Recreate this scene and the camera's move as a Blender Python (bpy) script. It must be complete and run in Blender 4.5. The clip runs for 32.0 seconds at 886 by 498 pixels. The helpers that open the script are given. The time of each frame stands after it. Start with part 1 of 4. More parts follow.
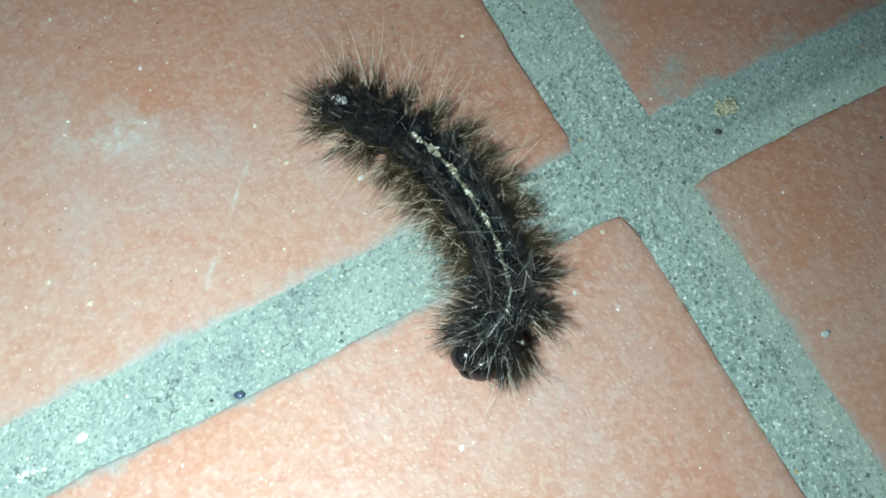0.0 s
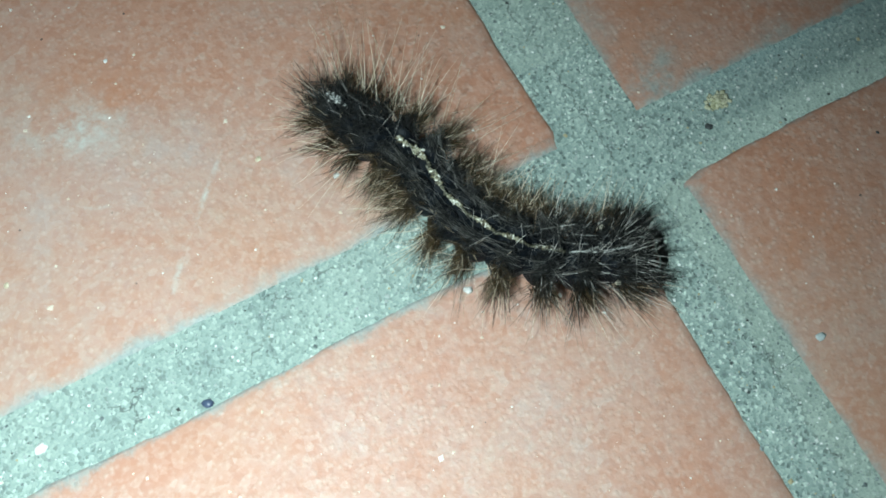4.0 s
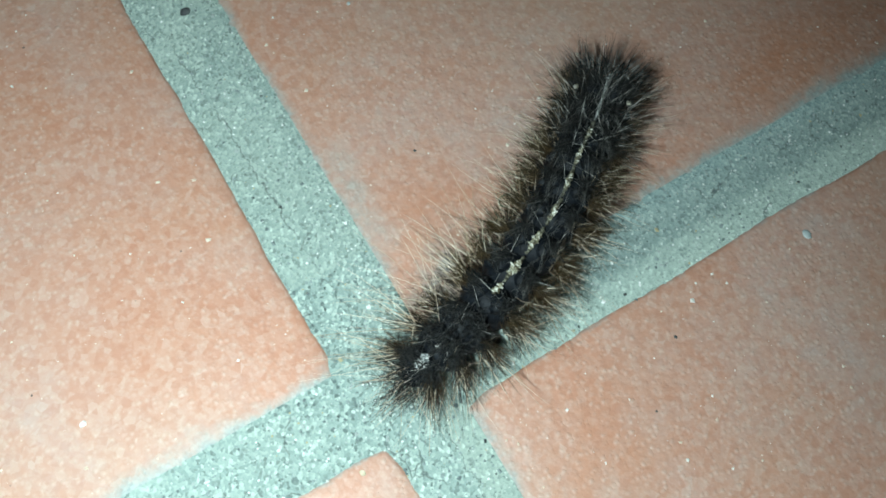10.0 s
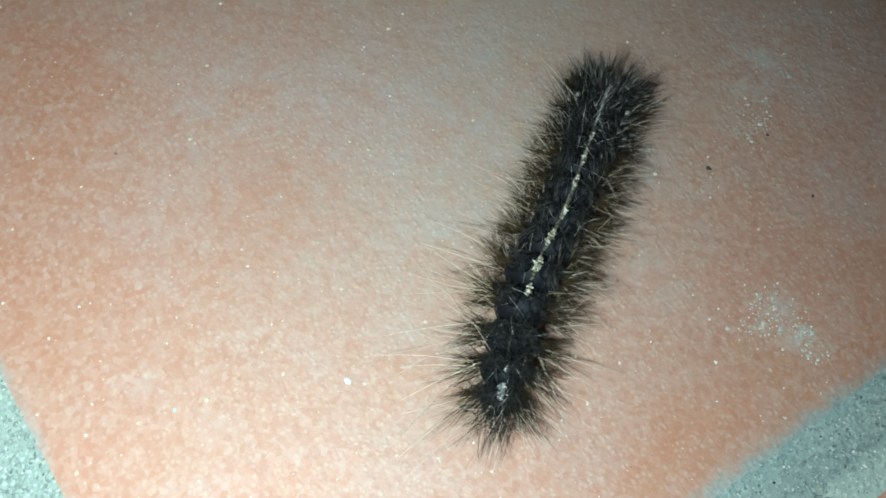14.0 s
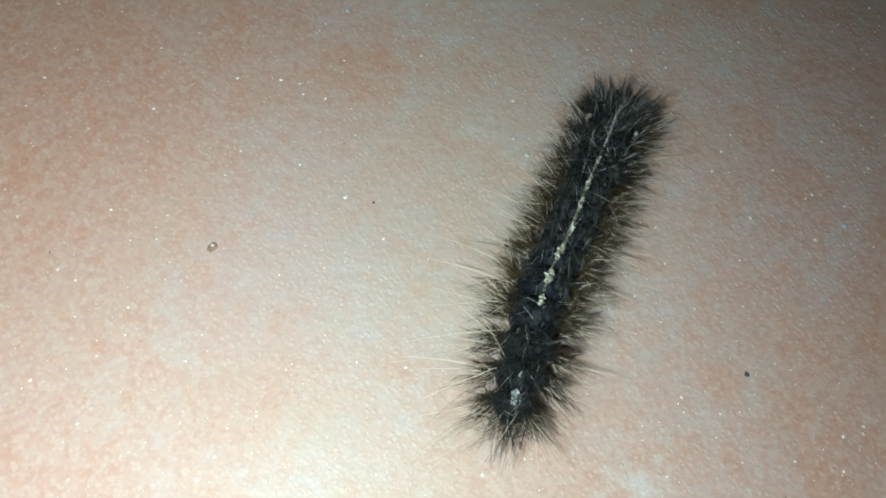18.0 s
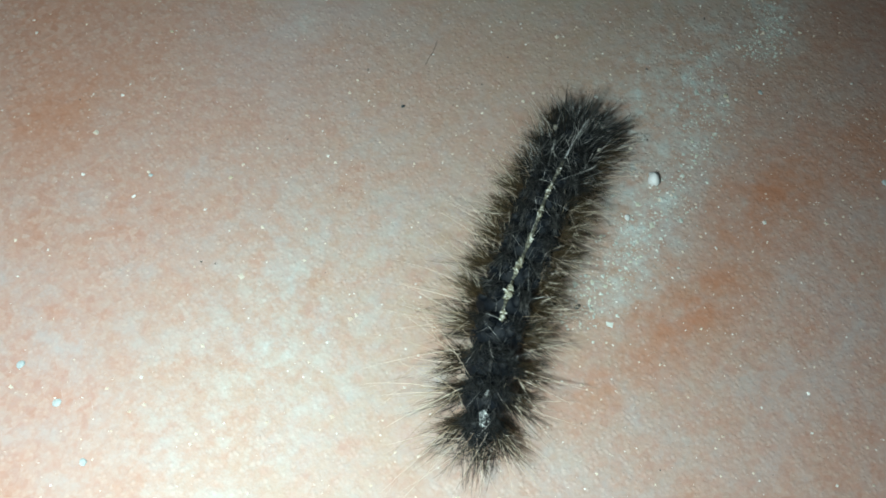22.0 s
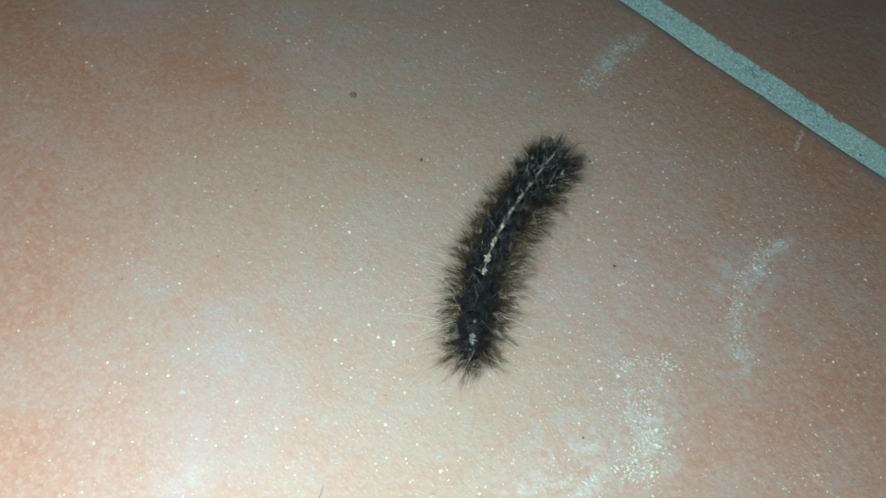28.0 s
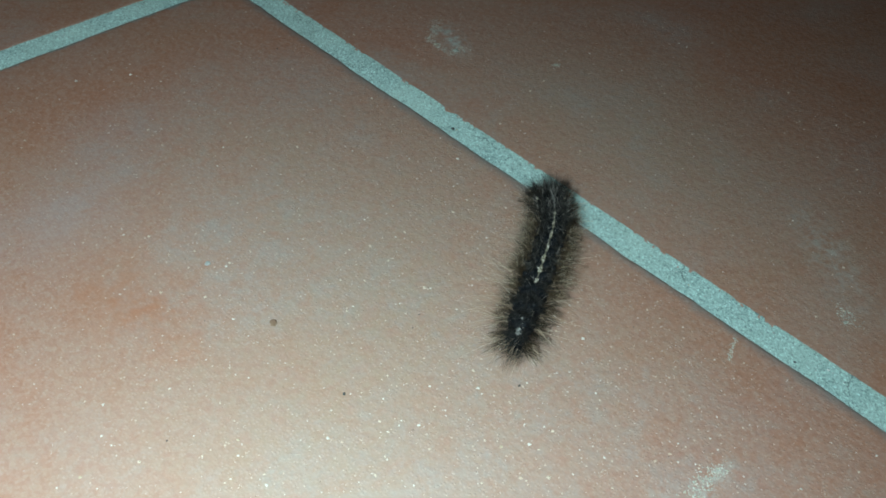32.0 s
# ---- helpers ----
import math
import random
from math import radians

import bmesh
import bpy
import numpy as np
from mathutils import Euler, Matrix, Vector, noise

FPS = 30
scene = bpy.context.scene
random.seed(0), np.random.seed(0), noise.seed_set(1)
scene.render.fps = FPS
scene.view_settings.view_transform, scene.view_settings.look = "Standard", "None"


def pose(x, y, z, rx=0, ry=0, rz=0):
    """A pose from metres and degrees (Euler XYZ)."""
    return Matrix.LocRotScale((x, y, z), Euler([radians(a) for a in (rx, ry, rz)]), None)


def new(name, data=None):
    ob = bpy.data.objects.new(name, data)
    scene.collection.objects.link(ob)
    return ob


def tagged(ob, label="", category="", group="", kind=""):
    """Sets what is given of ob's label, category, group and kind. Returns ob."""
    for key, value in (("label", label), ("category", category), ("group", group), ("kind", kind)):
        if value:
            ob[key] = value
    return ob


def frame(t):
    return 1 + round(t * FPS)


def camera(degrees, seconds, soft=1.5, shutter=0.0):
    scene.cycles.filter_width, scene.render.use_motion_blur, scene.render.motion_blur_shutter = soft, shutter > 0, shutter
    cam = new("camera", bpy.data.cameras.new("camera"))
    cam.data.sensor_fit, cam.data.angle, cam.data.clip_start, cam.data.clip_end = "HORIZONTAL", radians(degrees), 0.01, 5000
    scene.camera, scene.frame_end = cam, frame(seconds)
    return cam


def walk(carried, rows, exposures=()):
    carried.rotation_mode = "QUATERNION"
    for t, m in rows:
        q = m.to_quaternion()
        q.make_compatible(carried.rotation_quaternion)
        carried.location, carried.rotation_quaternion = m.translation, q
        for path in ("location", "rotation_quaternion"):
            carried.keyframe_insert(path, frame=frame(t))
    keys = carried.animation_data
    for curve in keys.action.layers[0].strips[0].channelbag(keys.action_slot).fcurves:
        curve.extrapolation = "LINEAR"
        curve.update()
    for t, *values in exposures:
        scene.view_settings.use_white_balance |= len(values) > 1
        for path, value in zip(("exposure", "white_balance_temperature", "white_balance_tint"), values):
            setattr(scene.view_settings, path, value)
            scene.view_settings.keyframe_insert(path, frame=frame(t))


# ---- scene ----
# A furry caterpillar crawls over a terracotta tiled floor at night, lit by a small white LED carried beside the lens.
MM = 0.001

# ---- camera ----
cam = camera(53.04, 32.0, soft=1.7)
PATH = [
    (0.0, pose(-0.0392, -0.0232, 0.0970, 19.18, -1.23, -27.71)),
    (0.5, pose(-0.0394, -0.0235, 0.0959, 19.00, -1.24, -27.57)),
    (1.0, pose(-0.0399, -0.0235, 0.0957, 18.87, -1.40, -27.63)),
    (1.5, pose(-0.0409, -0.0240, 0.0946, 19.06, -1.53, -27.71)),
    (2.0, pose(-0.0412, -0.0245, 0.0936, 19.19, -1.62, -27.80)),
    (2.5, pose(-0.0405, -0.0247, 0.0918, 19.00, -1.59, -27.86)),
    (3.0, pose(-0.0394, -0.0238, 0.0923, 18.99, -1.50, -27.91)),
    (3.5, pose(-0.0383, -0.0228, 0.0928, 19.00, -1.61, -27.93)),
    (5.5, pose(-0.0323, -0.0220, 0.0929, 19.47, -1.97, -28.84)),
    (6.0, pose(-0.0305, -0.0217, 0.0923, 19.55, -2.19, -29.13)),
    (6.5, pose(-0.0293, -0.0214, 0.0928, 19.49, -2.22, -29.28)),
    (7.0, pose(-0.0267, -0.0211, 0.0922, 19.61, -2.34, -29.56)),
    (7.5, pose(-0.0239, -0.0197, 0.0927, 19.47, -2.59, -29.89)),
    (8.0, pose(-0.0206, -0.0189, 0.0931, 19.80, -2.73, -30.31)),
    (8.5, pose(-0.0172, -0.0177, 0.0934, 20.09, -3.04, -30.77)),
    (9.0, pose(-0.0147, -0.0153, 0.0941, 20.07, -3.45, -31.19)),
    (9.5, pose(-0.0112, -0.0126, 0.0938, 19.92, -3.73, -31.43)),
    (10.0, pose(-0.0066, -0.0100, 0.0941, 19.63, -3.48, -31.43)),
    (10.5, pose(-0.0025, -0.0056, 0.0963, 19.49, -3.26, -31.49)),
    (11.0, pose(0.0013, -0.0030, 0.0966, 20.15, -3.18, -31.79)),
    (11.5, pose(0.0042, -0.0002, 0.0967, 20.75, -3.08, -31.94)),
    (12.0, pose(0.0097, 0.0055, 0.0976, 20.74, -3.01, -32.11)),
    (12.5, pose(0.0151, 0.0085, 0.0967, 20.74, -3.25, -32.59)),
    (13.0, pose(0.0190, 0.0106, 0.0941, 20.80, -3.34, -32.96)),
    (13.5, pose(0.0250, 0.0156, 0.0951, 20.78, -3.32, -33.33)),
    (14.0, pose(0.0319, 0.0203, 0.0969, 21.39, -2.99, -33.86)),
    (14.5, pose(0.0368, 0.0250, 0.0988, 21.64, -3.14, -34.40)),
    (16.5, pose(0.0548, 0.0375, 0.1009, 23.98, -3.51, -36.22)),
    (17.0, pose(0.0588, 0.0417, 0.1023, 24.58, -3.81, -36.68)),
    (17.5, pose(0.0665, 0.0475, 0.1018, 24.52, -3.63, -37.01)),
    (18.0, pose(0.0749, 0.0520, 0.0997, 24.42, -3.32, -37.05)),
    (18.5, pose(0.0834, 0.0552, 0.0989, 24.44, -3.19, -37.09)),
    (19.0, pose(0.0902, 0.0606, 0.0970, 25.00, -3.18, -37.19)),
    (19.5, pose(0.0973, 0.0655, 0.0967, 25.11, -3.44, -37.61)),
    (20.0, pose(0.1034, 0.0700, 0.0966, 25.58, -3.88, -38.01)),
    (20.5, pose(0.1088, 0.0747, 0.0965, 25.88, -4.22, -38.31)),
    (21.0, pose(0.1163, 0.0778, 0.0959, 26.35, -4.25, -38.90)),
    (21.5, pose(0.1216, 0.0820, 0.0964, 26.68, -4.49, -39.46)),
    (22.0, pose(0.1265, 0.0843, 0.0966, 27.35, -4.65, -39.87)),
    (22.5, pose(0.1278, 0.0863, 0.0967, 28.31, -4.97, -40.20)),
    (23.0, pose(0.1312, 0.0868, 0.0973, 29.26, -5.35, -40.84)),
    (23.5, pose(0.1331, 0.0869, 0.0967, 30.23, -5.53, -41.49)),
    (24.0, pose(0.1342, 0.0889, 0.1000, 31.15, -5.55, -41.75)),
    (24.5, pose(0.1343, 0.0899, 0.1025, 32.07, -5.32, -41.68)),
    (26.5, pose(0.1373, 0.0958, 0.1133, 34.42, -5.28, -41.75)),
    (27.0, pose(0.1415, 0.0967, 0.1170, 35.12, -5.14, -42.11)),
    (27.5, pose(0.1487, 0.1005, 0.1203, 36.23, -5.40, -42.60)),
    (28.0, pose(0.1552, 0.1030, 0.1233, 37.08, -5.31, -43.06)),
    (28.5, pose(0.1586, 0.1054, 0.1250, 37.79, -5.28, -43.49)),
    (29.0, pose(0.1623, 0.1067, 0.1280, 38.98, -5.07, -43.93)),
    (29.5, pose(0.1636, 0.1075, 0.1308, 40.17, -5.23, -44.46)),
    (30.0, pose(0.1654, 0.1068, 0.1304, 40.90, -5.55, -44.78)),
    (30.5, pose(0.1693, 0.1097, 0.1343, 41.86, -5.64, -45.37)),
    (31.0, pose(0.1723, 0.1109, 0.1351, 42.73, -5.83, -45.96)),
    (31.5, pose(0.1744, 0.1130, 0.1359, 43.74, -5.77, -46.34)),
    (32.0, pose(0.1742, 0.1138, 0.1340, 44.38, -5.77, -46.27)),
]
walk(cam, PATH, exposures=[(0.0, -0.03), (2.0, -0.09), (3.0, -0.26), (6.0, -0.18), (9.0, -0.2), (11.0, -0.16), (12.0, -0.08), (13.0, -0.08), (14.0, -0.12), (17.0, 0.06), (19.0, -0.0), (24.0, -0.06), (24.5, 0.0), (26.5, 0.29), (27.0, 0.46), (28.0, 0.8), (31.0, 0.96), (32.0, 1.04)])

# ---- light: the night round the place, and the LED further down ----
world = bpy.data.worlds.new("night")
scene.world = world
world.use_nodes = True
world.node_tree.nodes["Background"].inputs["Color"].default_value = (0.9, 0.95, 1.0, 1)
world.node_tree.nodes["Background"].inputs["Strength"].default_value = 0.006
LED_STRENGTH = 4000.0
LED_OFFSET = Matrix.Translation((-0.016, -0.0066, -0.0075)) @ pose(0, 0, 0, -28, 17, 0)


# ---- materials ----
class Nodes:
    """Short hand for building a node material."""

    def __init__(self, name):
        self.mat = bpy.data.materials.new(name)
        self.mat.use_nodes = True
        self.tree = self.mat.node_tree
        self.bsdf = self.tree.nodes["Principled BSDF"]

    def add(self, kind, **values):
        node = self.tree.nodes.new(kind)
        for key, value in values.items():
            node.inputs[key].default_value = value
        return node

    def link(self, a, b):
        self.tree.links.new(a, b)

    def coords(self):
        return self.add("ShaderNodeTexCoord").outputs["Object"]

    def noise(self, vec, scale, detail=3.0, rough=0.55, distort=0.0):
        node = self.add("ShaderNodeTexNoise", Scale=scale, Detail=detail, Roughness=rough, Distortion=distort)
        self.link(vec, node.inputs["Vector"])
        return node.outputs["Fac"]

    def voronoi(self, vec, scale):
        node = self.add("ShaderNodeTexVoronoi", Scale=scale)
        self.link(vec, node.inputs["Vector"])
        return node

    def ramp(self, fac, stops, mode="LINEAR"):
        node = self.add("ShaderNodeValToRGB")
        node.color_ramp.interpolation = mode
        while len(node.color_ramp.elements) < len(stops):
            node.color_ramp.elements.new(0.5)
        for element, (at, colour) in zip(node.color_ramp.elements, stops):
            element.position = at
            element.color = (*colour, 1) if isinstance(colour, tuple) else (colour, colour, colour, 1)
        self.link(fac, node.inputs["Fac"])
        return node.outputs["Color"]

    def mix(self, fac, a, b, mode="MIX"):
        node = self.tree.nodes.new("ShaderNodeMix")
        node.data_type, node.blend_type = "RGBA", mode
        for socket, value in ((node.inputs[0], fac), (node.inputs[6], a), (node.inputs[7], b)):
            if isinstance(value, tuple):
                socket.default_value = (*value, 1)
            elif isinstance(value, float):
                socket.default_value = value
            else:
                self.link(value, socket)
        return node.outputs[2]

    def math(self, op, a, b=0.0, clamp=False):
        node = self.tree.nodes.new("ShaderNodeMath")
        node.operation, node.use_clamp = op, clamp
        for socket, value in zip(node.inputs, (a, b)):
            if isinstance(value, float):
                socket.default_value = value
            else:
                self.link(value, socket)
        return node.outputs[0]

    def bump(self, height, strength, distance, normal=None):
        node = self.add("ShaderNodeBump", Strength=strength, Distance=distance)
        self.link(height, node.inputs["Height"])
        if normal is not None:
            self.link(normal, node.inputs["Normal"])
        return node.outputs["Normal"]

    def done(self, colour, rough, normal=None, **values):
        for socket, value in ((self.bsdf.inputs["Base Color"], colour), (self.bsdf.inputs["Roughness"], rough)):
            if isinstance(value, tuple):
                socket.default_value = (*value, 1)
            elif isinstance(value, float):
                socket.default_value = value
            else:
                self.link(value, socket)
        if normal is not None:
            self.link(normal, self.bsdf.inputs["Normal"])
        for key, value in values.items():
            self.bsdf.inputs[key.replace("_", " ")].default_value = value
        return self.mat


# pale lime dabs left on the tiles: middle in mm, half length and half width in mm, turn in degrees, strength
LIME_DABS = [(-42, -0.6, 1.6, 1.2, 10, 0.4), (-55.7, -6, 3, 1.4, 20, 0.35), (-61.4, -3.4, 3, 1.2, 10, 0.3), (-50, 37, 9, 5, 150, 0.6), (-40.4, 22.5, 6.5, 0.5, 47, 0.8), (-46.5, 15.5, 4, 0.5, 55, 0.6), (-51, 26.6, 4, 0.4, 158, 0.6), (86, 20, 7, 4, 110, 0.6), (128, 84, 11, 7, 150, 0.36), (122, 96, 6, 4, 20, 0.3), (105, 48, 12, 5, 35, 0.5),
             (208, 116, 22, 9, 32, 0.8), (186, 104, 18, 6, 25, 0.8), (229, 118, 14, 7, 40, 0.7), (171, 157, 9, 5, 20, 0.28), (199, 118, 26, 13, 15, 0.62), (191, 112, 12, 8, 40, 0.6), (262, 128, 6, 4, 20, 0.5), (267, 123, 14, 4, 20, 0.75),
             (290, 178, 14, 4, 12, 0.8), (297, 179, 8, 3, 0, 0.8), (276, 125, 6, 3.5, 0, 0.8), (256, 120, 7, 3, 45, 0.6), (340, 251, 12, 5, 70, 0.85), (345, 138, 20, 9, 55, 0.5), (250, 116, 8, 5, 60, 0.5), (140, 120, 30, 16, 20, 0.35)]


# broad worn, chalky parts of the floor, in the same terms
CHALKY = [(150, 100, 120, 85, 20, 0.95), (225, 150, 95, 80, 30, 0.95), (70, 60, 65, 50, 30, 0.7), (-48, 38, 14, 8, 150, 0.35), (-30, -20, 40, 20, 0, 0.2), (28, 26, 34, 22, 30, 0.35), (-50, -26, 75, 34, 20, 0.5), (-75, 40, 60, 45, 0, 0.35), (50, -20, 45, 22, 0, 0.2), (265, 210, 85, 75, 30, 0.75), (345, 190, 40, 90, 0, 0.45)]


RUST = [(204, 97, 20, 8, 10, 0.8), (183, 93, 20, 7, 0, 0.75), (225, 94, 18, 8, 0, 0.6), (224, 222, 14, 22, 20, 0.55), (139, 163, 12, 8, 20, 0.5), (64, 15, 14, 6, 10, 0.5), (116, 112, 16, 9, 20, 0.45),
        (167, 94, 9, 6, 0, 0.5), (46, 66, 14, 10, 0, 0.4), (-45, 40, 10, 6, 150, 0.5), (17, 18, 12, 8, 0, 0.5), (18, -12, 16, 10, 0, 0.5)]


OCHRE = [(118, 92, 48, 34, 30, 0.7), (260, 190, 95, 75, 30, 0.8), (205, 132, 62, 42, 30, 0.75), (60, 55, 40, 30, 20, 0.5), (165, 110, 60, 45, 30, 0.75), (75, 62, 45, 34, 30, 0.5), (345, 180, 50, 80, 0, 0.7)]


FADED = [(60, 52, 48, 38, 30, 0.45), (100, 78, 62, 48, 25, 0.9), (212, 160, 80, 70, 30, 1.0), (262, 200, 95, 85, 30, 0.45), (345, 200, 45, 95, 0, 0.7)]


LILAC = [(172, 158, 24, 15, 30, 0.7), (182, 168, 16, 10, 30, 0.5), (229, 256, 30, 18, 30, 0.7), (246, 268, 26, 14, 30, 0.6), (-48, 30, 16, 9, 150, 0.4), (60, 70, 22, 14, 30, 0.4), (92, 96, 26, 16, 30, 0.5)]


def patches(n, where, rows, most):
    """A mask of soft round patches."""
    mask = None
    for x, y, a, b, turn, strength in rows:
        place = n.add("ShaderNodeMapping", Location=(x * MM, y * MM, 0), Rotation=(0, 0, radians(turn)), Scale=(a * MM, b * MM, 1))
        place.vector_type = "TEXTURE"
        n.link(where, place.inputs["Vector"])
        round_mask = n.add("ShaderNodeTexGradient")
        round_mask.gradient_type = "SPHERICAL"
        n.link(place.outputs[0], round_mask.inputs["Vector"])
        one = n.math("MULTIPLY", round_mask.outputs["Fac"], strength * most)
        mask = one if mask is None else n.math("MAXIMUM", mask, one)
    return mask


def terracotta():
    n = Nodes("terracotta")
    where = n.add("ShaderNodeNewGeometry").outputs["Position"]
    shift = n.math("MULTIPLY", n.math("SUBTRACT", n.add("ShaderNodeObjectInfo").outputs["Random"], 0.5), 0.16)
    tone = n.ramp(n.math("ADD", n.noise(where, 26, 4, 0.6), shift), [(0.3, (0.53, 0.225, 0.135)), (0.5, (0.545, 0.25, 0.155)), (0.7, (0.54, 0.28, 0.19))])
    # grains in the clay: small rosy, ochre and whitish bumps
    bumps = n.voronoi(where, 1250)
    grain = n.ramp(bumps.outputs["Color"], [(0.15, (0.43, 0.205, 0.14)), (0.45, (0.52, 0.29, 0.21)), (0.8, (0.57, 0.41, 0.34)), (1.0, (0.66, 0.57, 0.52))])
    colour = n.mix(0.34, tone, grain)
    # small round pimples, the highlights on their tops put into the colour
    pimple = n.add("ShaderNodeTexVoronoi", Scale=1500.0)
    swirl = n.add("ShaderNodeTexNoise", Scale=900.0, Detail=2.0)
    n.link(where, swirl.inputs["Vector"])
    n.link(n.mix(0.0005, where, swirl.outputs["Color"]), pimple.inputs["Vector"])
    chance = n.add("ShaderNodeSeparateXYZ")
    n.link(pimple.outputs["Color"], chance.inputs[0])
    knob = n.math("MULTIPLY", n.ramp(pimple.outputs["Distance"], [(0.05, 1.0), (0.55, 0.0)]), n.ramp(chance.outputs[0], [(0.15, 0.0), (0.85, 1.0)]))
    knob = n.math("MULTIPLY", knob, n.ramp(n.noise(where, 60, 4, 0.65), [(0.3, 0.35), (0.6, 1.0)]))
    # pale lime bloom: broad clouds broken up by a fine mottle
    cloud = n.math("ADD", n.ramp(n.noise(where, 30, 6, 0.65, 0.4), [(0.44, 0.0), (0.74, 0.75)]), patches(n, where, CHALKY, 1.2), True)
    blotch = n.ramp(n.noise(where, 150, 6, 0.72, 0.5), [(0.34, 0.35), (0.66, 1.3)])
    cloud = n.math("MULTIPLY", cloud, blotch)
    mottle = n.ramp(n.noise(where, 480, 4, 0.65), [(0.36, 0.0), (0.64, 1.0)])
    fine = n.ramp(n.noise(where, 1150, 3, 0.65), [(0.50, 0.0), (0.78, 1.0)])
    bloom = n.math("MULTIPLY", cloud, n.math("ADD", n.math("MULTIPLY", mottle, 0.34), 0.39))
    colour = n.mix(bloom, colour, (0.505, 0.475, 0.465))
    colour = n.mix(n.math("MULTIPLY", fine, 0.36), colour, (0.66, 0.54, 0.46))
    # trodden, faded parts
    faded = n.math("MULTIPLY", patches(n, where, FADED, 1.6), n.ramp(n.noise(where, 90, 6, 0.7), [(0.3, 0.45), (0.65, 1.0)]), True)
    colour = n.mix(n.math("MULTIPLY", faded, 0.28), colour, (0.49, 0.455, 0.40))
    # ochre silt that the damp has left
    ochre = n.math("ADD", n.ramp(n.noise(where, 21, 5, 0.65, 0.6), [(0.47, 0.0), (0.68, 0.36)]), patches(n, where, OCHRE, 1.3), True)
    ochre = n.math("MULTIPLY", ochre, n.ramp(n.noise(where, 330, 4, 0.65), [(0.30, 0.15), (0.66, 0.75)]))
    colour = n.mix(n.math("MULTIPLY", ochre, 0.62), colour, (0.47, 0.375, 0.245))
    # bluish clouds of old soap film
    lilac = n.math("MULTIPLY", patches(n, where, LILAC, 1.6), n.ramp(n.noise(where, 170, 5, 0.7), [(0.34, 0.1), (0.62, 1.0)]), True)
    colour = n.mix(n.math("MULTIPLY", lilac, 0.38), colour, (0.50, 0.475, 0.50))
    # raw orange clay where the bloom has worn off
    rust = n.math("MULTIPLY", patches(n, where, RUST, 1.7), n.ramp(n.noise(where, 260, 5, 0.7), [(0.32, 0.1), (0.62, 1.0)]), True)
    colour = n.mix(n.math("MULTIPLY", rust, 0.8), colour, (0.52, 0.205, 0.10))
    # pimple highlights painted in as paler dots
    colour = n.mix(n.math("MULTIPLY", knob, 0.46), colour, (0.68, 0.55, 0.47))
    # the lime dabs
    dab = patches(n, where, LIME_DABS, 2.2)
    torn = n.ramp(n.noise(where, 240, 5, 0.72), [(0.40, 0.0), (0.66, 0.9)])
    colour = n.mix(n.math("MULTIPLY", n.math("MULTIPLY", dab, torn), n.math("ADD", n.math("MULTIPLY", mottle, 0.5), 0.4), True), colour, (0.62, 0.66, 0.62))
    # grout film wiped over the near and left rims of each tile
    local = n.add("ShaderNodeSeparateXYZ")
    n.link(n.coords(), local.inputs[0])
    rim = n.math("MULTIPLY", n.math("MINIMUM", local.outputs[0], n.math("SUBTRACT", local.outputs[1], 0.0012)), -1.0)
    rim = n.math("ADD", rim, n.math("ADD", n.math("MULTIPLY", n.math("SUBTRACT", n.noise(where, 130, 5, 0.7), 0.5), 0.0052), n.math("MULTIPLY", n.math("SUBTRACT", n.noise(where, 700, 3, 0.7), 0.5), 0.0016)))
    far_side = n.add("ShaderNodeSeparateXYZ")
    n.link(where, far_side.inputs[0])
    rim = n.math("SUBTRACT", rim, n.math("MULTIPLY", n.math("GREATER_THAN", n.math("MAXIMUM", far_side.outputs[0], far_side.outputs[1]), 0.25), 0.0030))
    film = n.ramp(n.math("MULTIPLY", n.math("SUBTRACT", rim, 0.1471), 330.0), [(0.1, 0.0), (0.45, 0.3), (0.8, 0.97)])
    far_rim = n.math("ADD", n.math("SUBTRACT", local.outputs[1], 0.1494), n.math("ADD", n.math("MULTIPLY", n.math("SUBTRACT", n.noise(where, 150, 5, 0.7), 0.5), 0.0060), n.math("MULTIPLY", n.math("SUBTRACT", n.noise(where, 800, 3, 0.7), 0.5), 0.0012)))
    film = n.math("MAXIMUM", film, n.ramp(n.math("MULTIPLY", far_rim, 600.0), [(0.1, 0.0), (0.8, 0.9)]))
    film = n.math("MAXIMUM", film, n.math("MULTIPLY", patches(n, where, [(12.5, 11.5, 9, 5, 40, 0.9), (30, 10.5, 12, 3, 5, 0.5), (10.5, 26, 3, 12, 0, 0.5)], 1.5), n.ramp(n.noise(where, 230, 5, 0.7), [(0.36, 0.0), (0.62, 0.9)]), True))
    film = n.math("MULTIPLY", film, n.ramp(n.noise(where, 500, 3, 0.6), [(0.25, 0.7), (0.5, 1.0)]))
    colour = n.mix(film, colour, n.ramp(n.voronoi(where, 3000).outputs["Color"], [(0.1, (0.28, 0.34, 0.33)), (0.4, (0.34, 0.40, 0.385)), (1.0, (0.43, 0.49, 0.465))]))
    # a darker grey-green margin where one tile meets the pale joint
    margin = n.math("MULTIPLY", n.math("ADD", n.math("SUBTRACT", far_side.outputs[0], 0.3052), n.math("MULTIPLY", n.math("SUBTRACT", n.noise(where, 260, 5, 0.7), 0.5), 0.004)), 300.0)
    margin = n.math("MULTIPLY", n.ramp(margin, [(0.0, 0.0), (0.9, 0.62)]), n.math("LESS_THAN", far_side.outputs[0], 0.3097))
    colour = n.mix(margin, colour, (0.20, 0.28, 0.30))
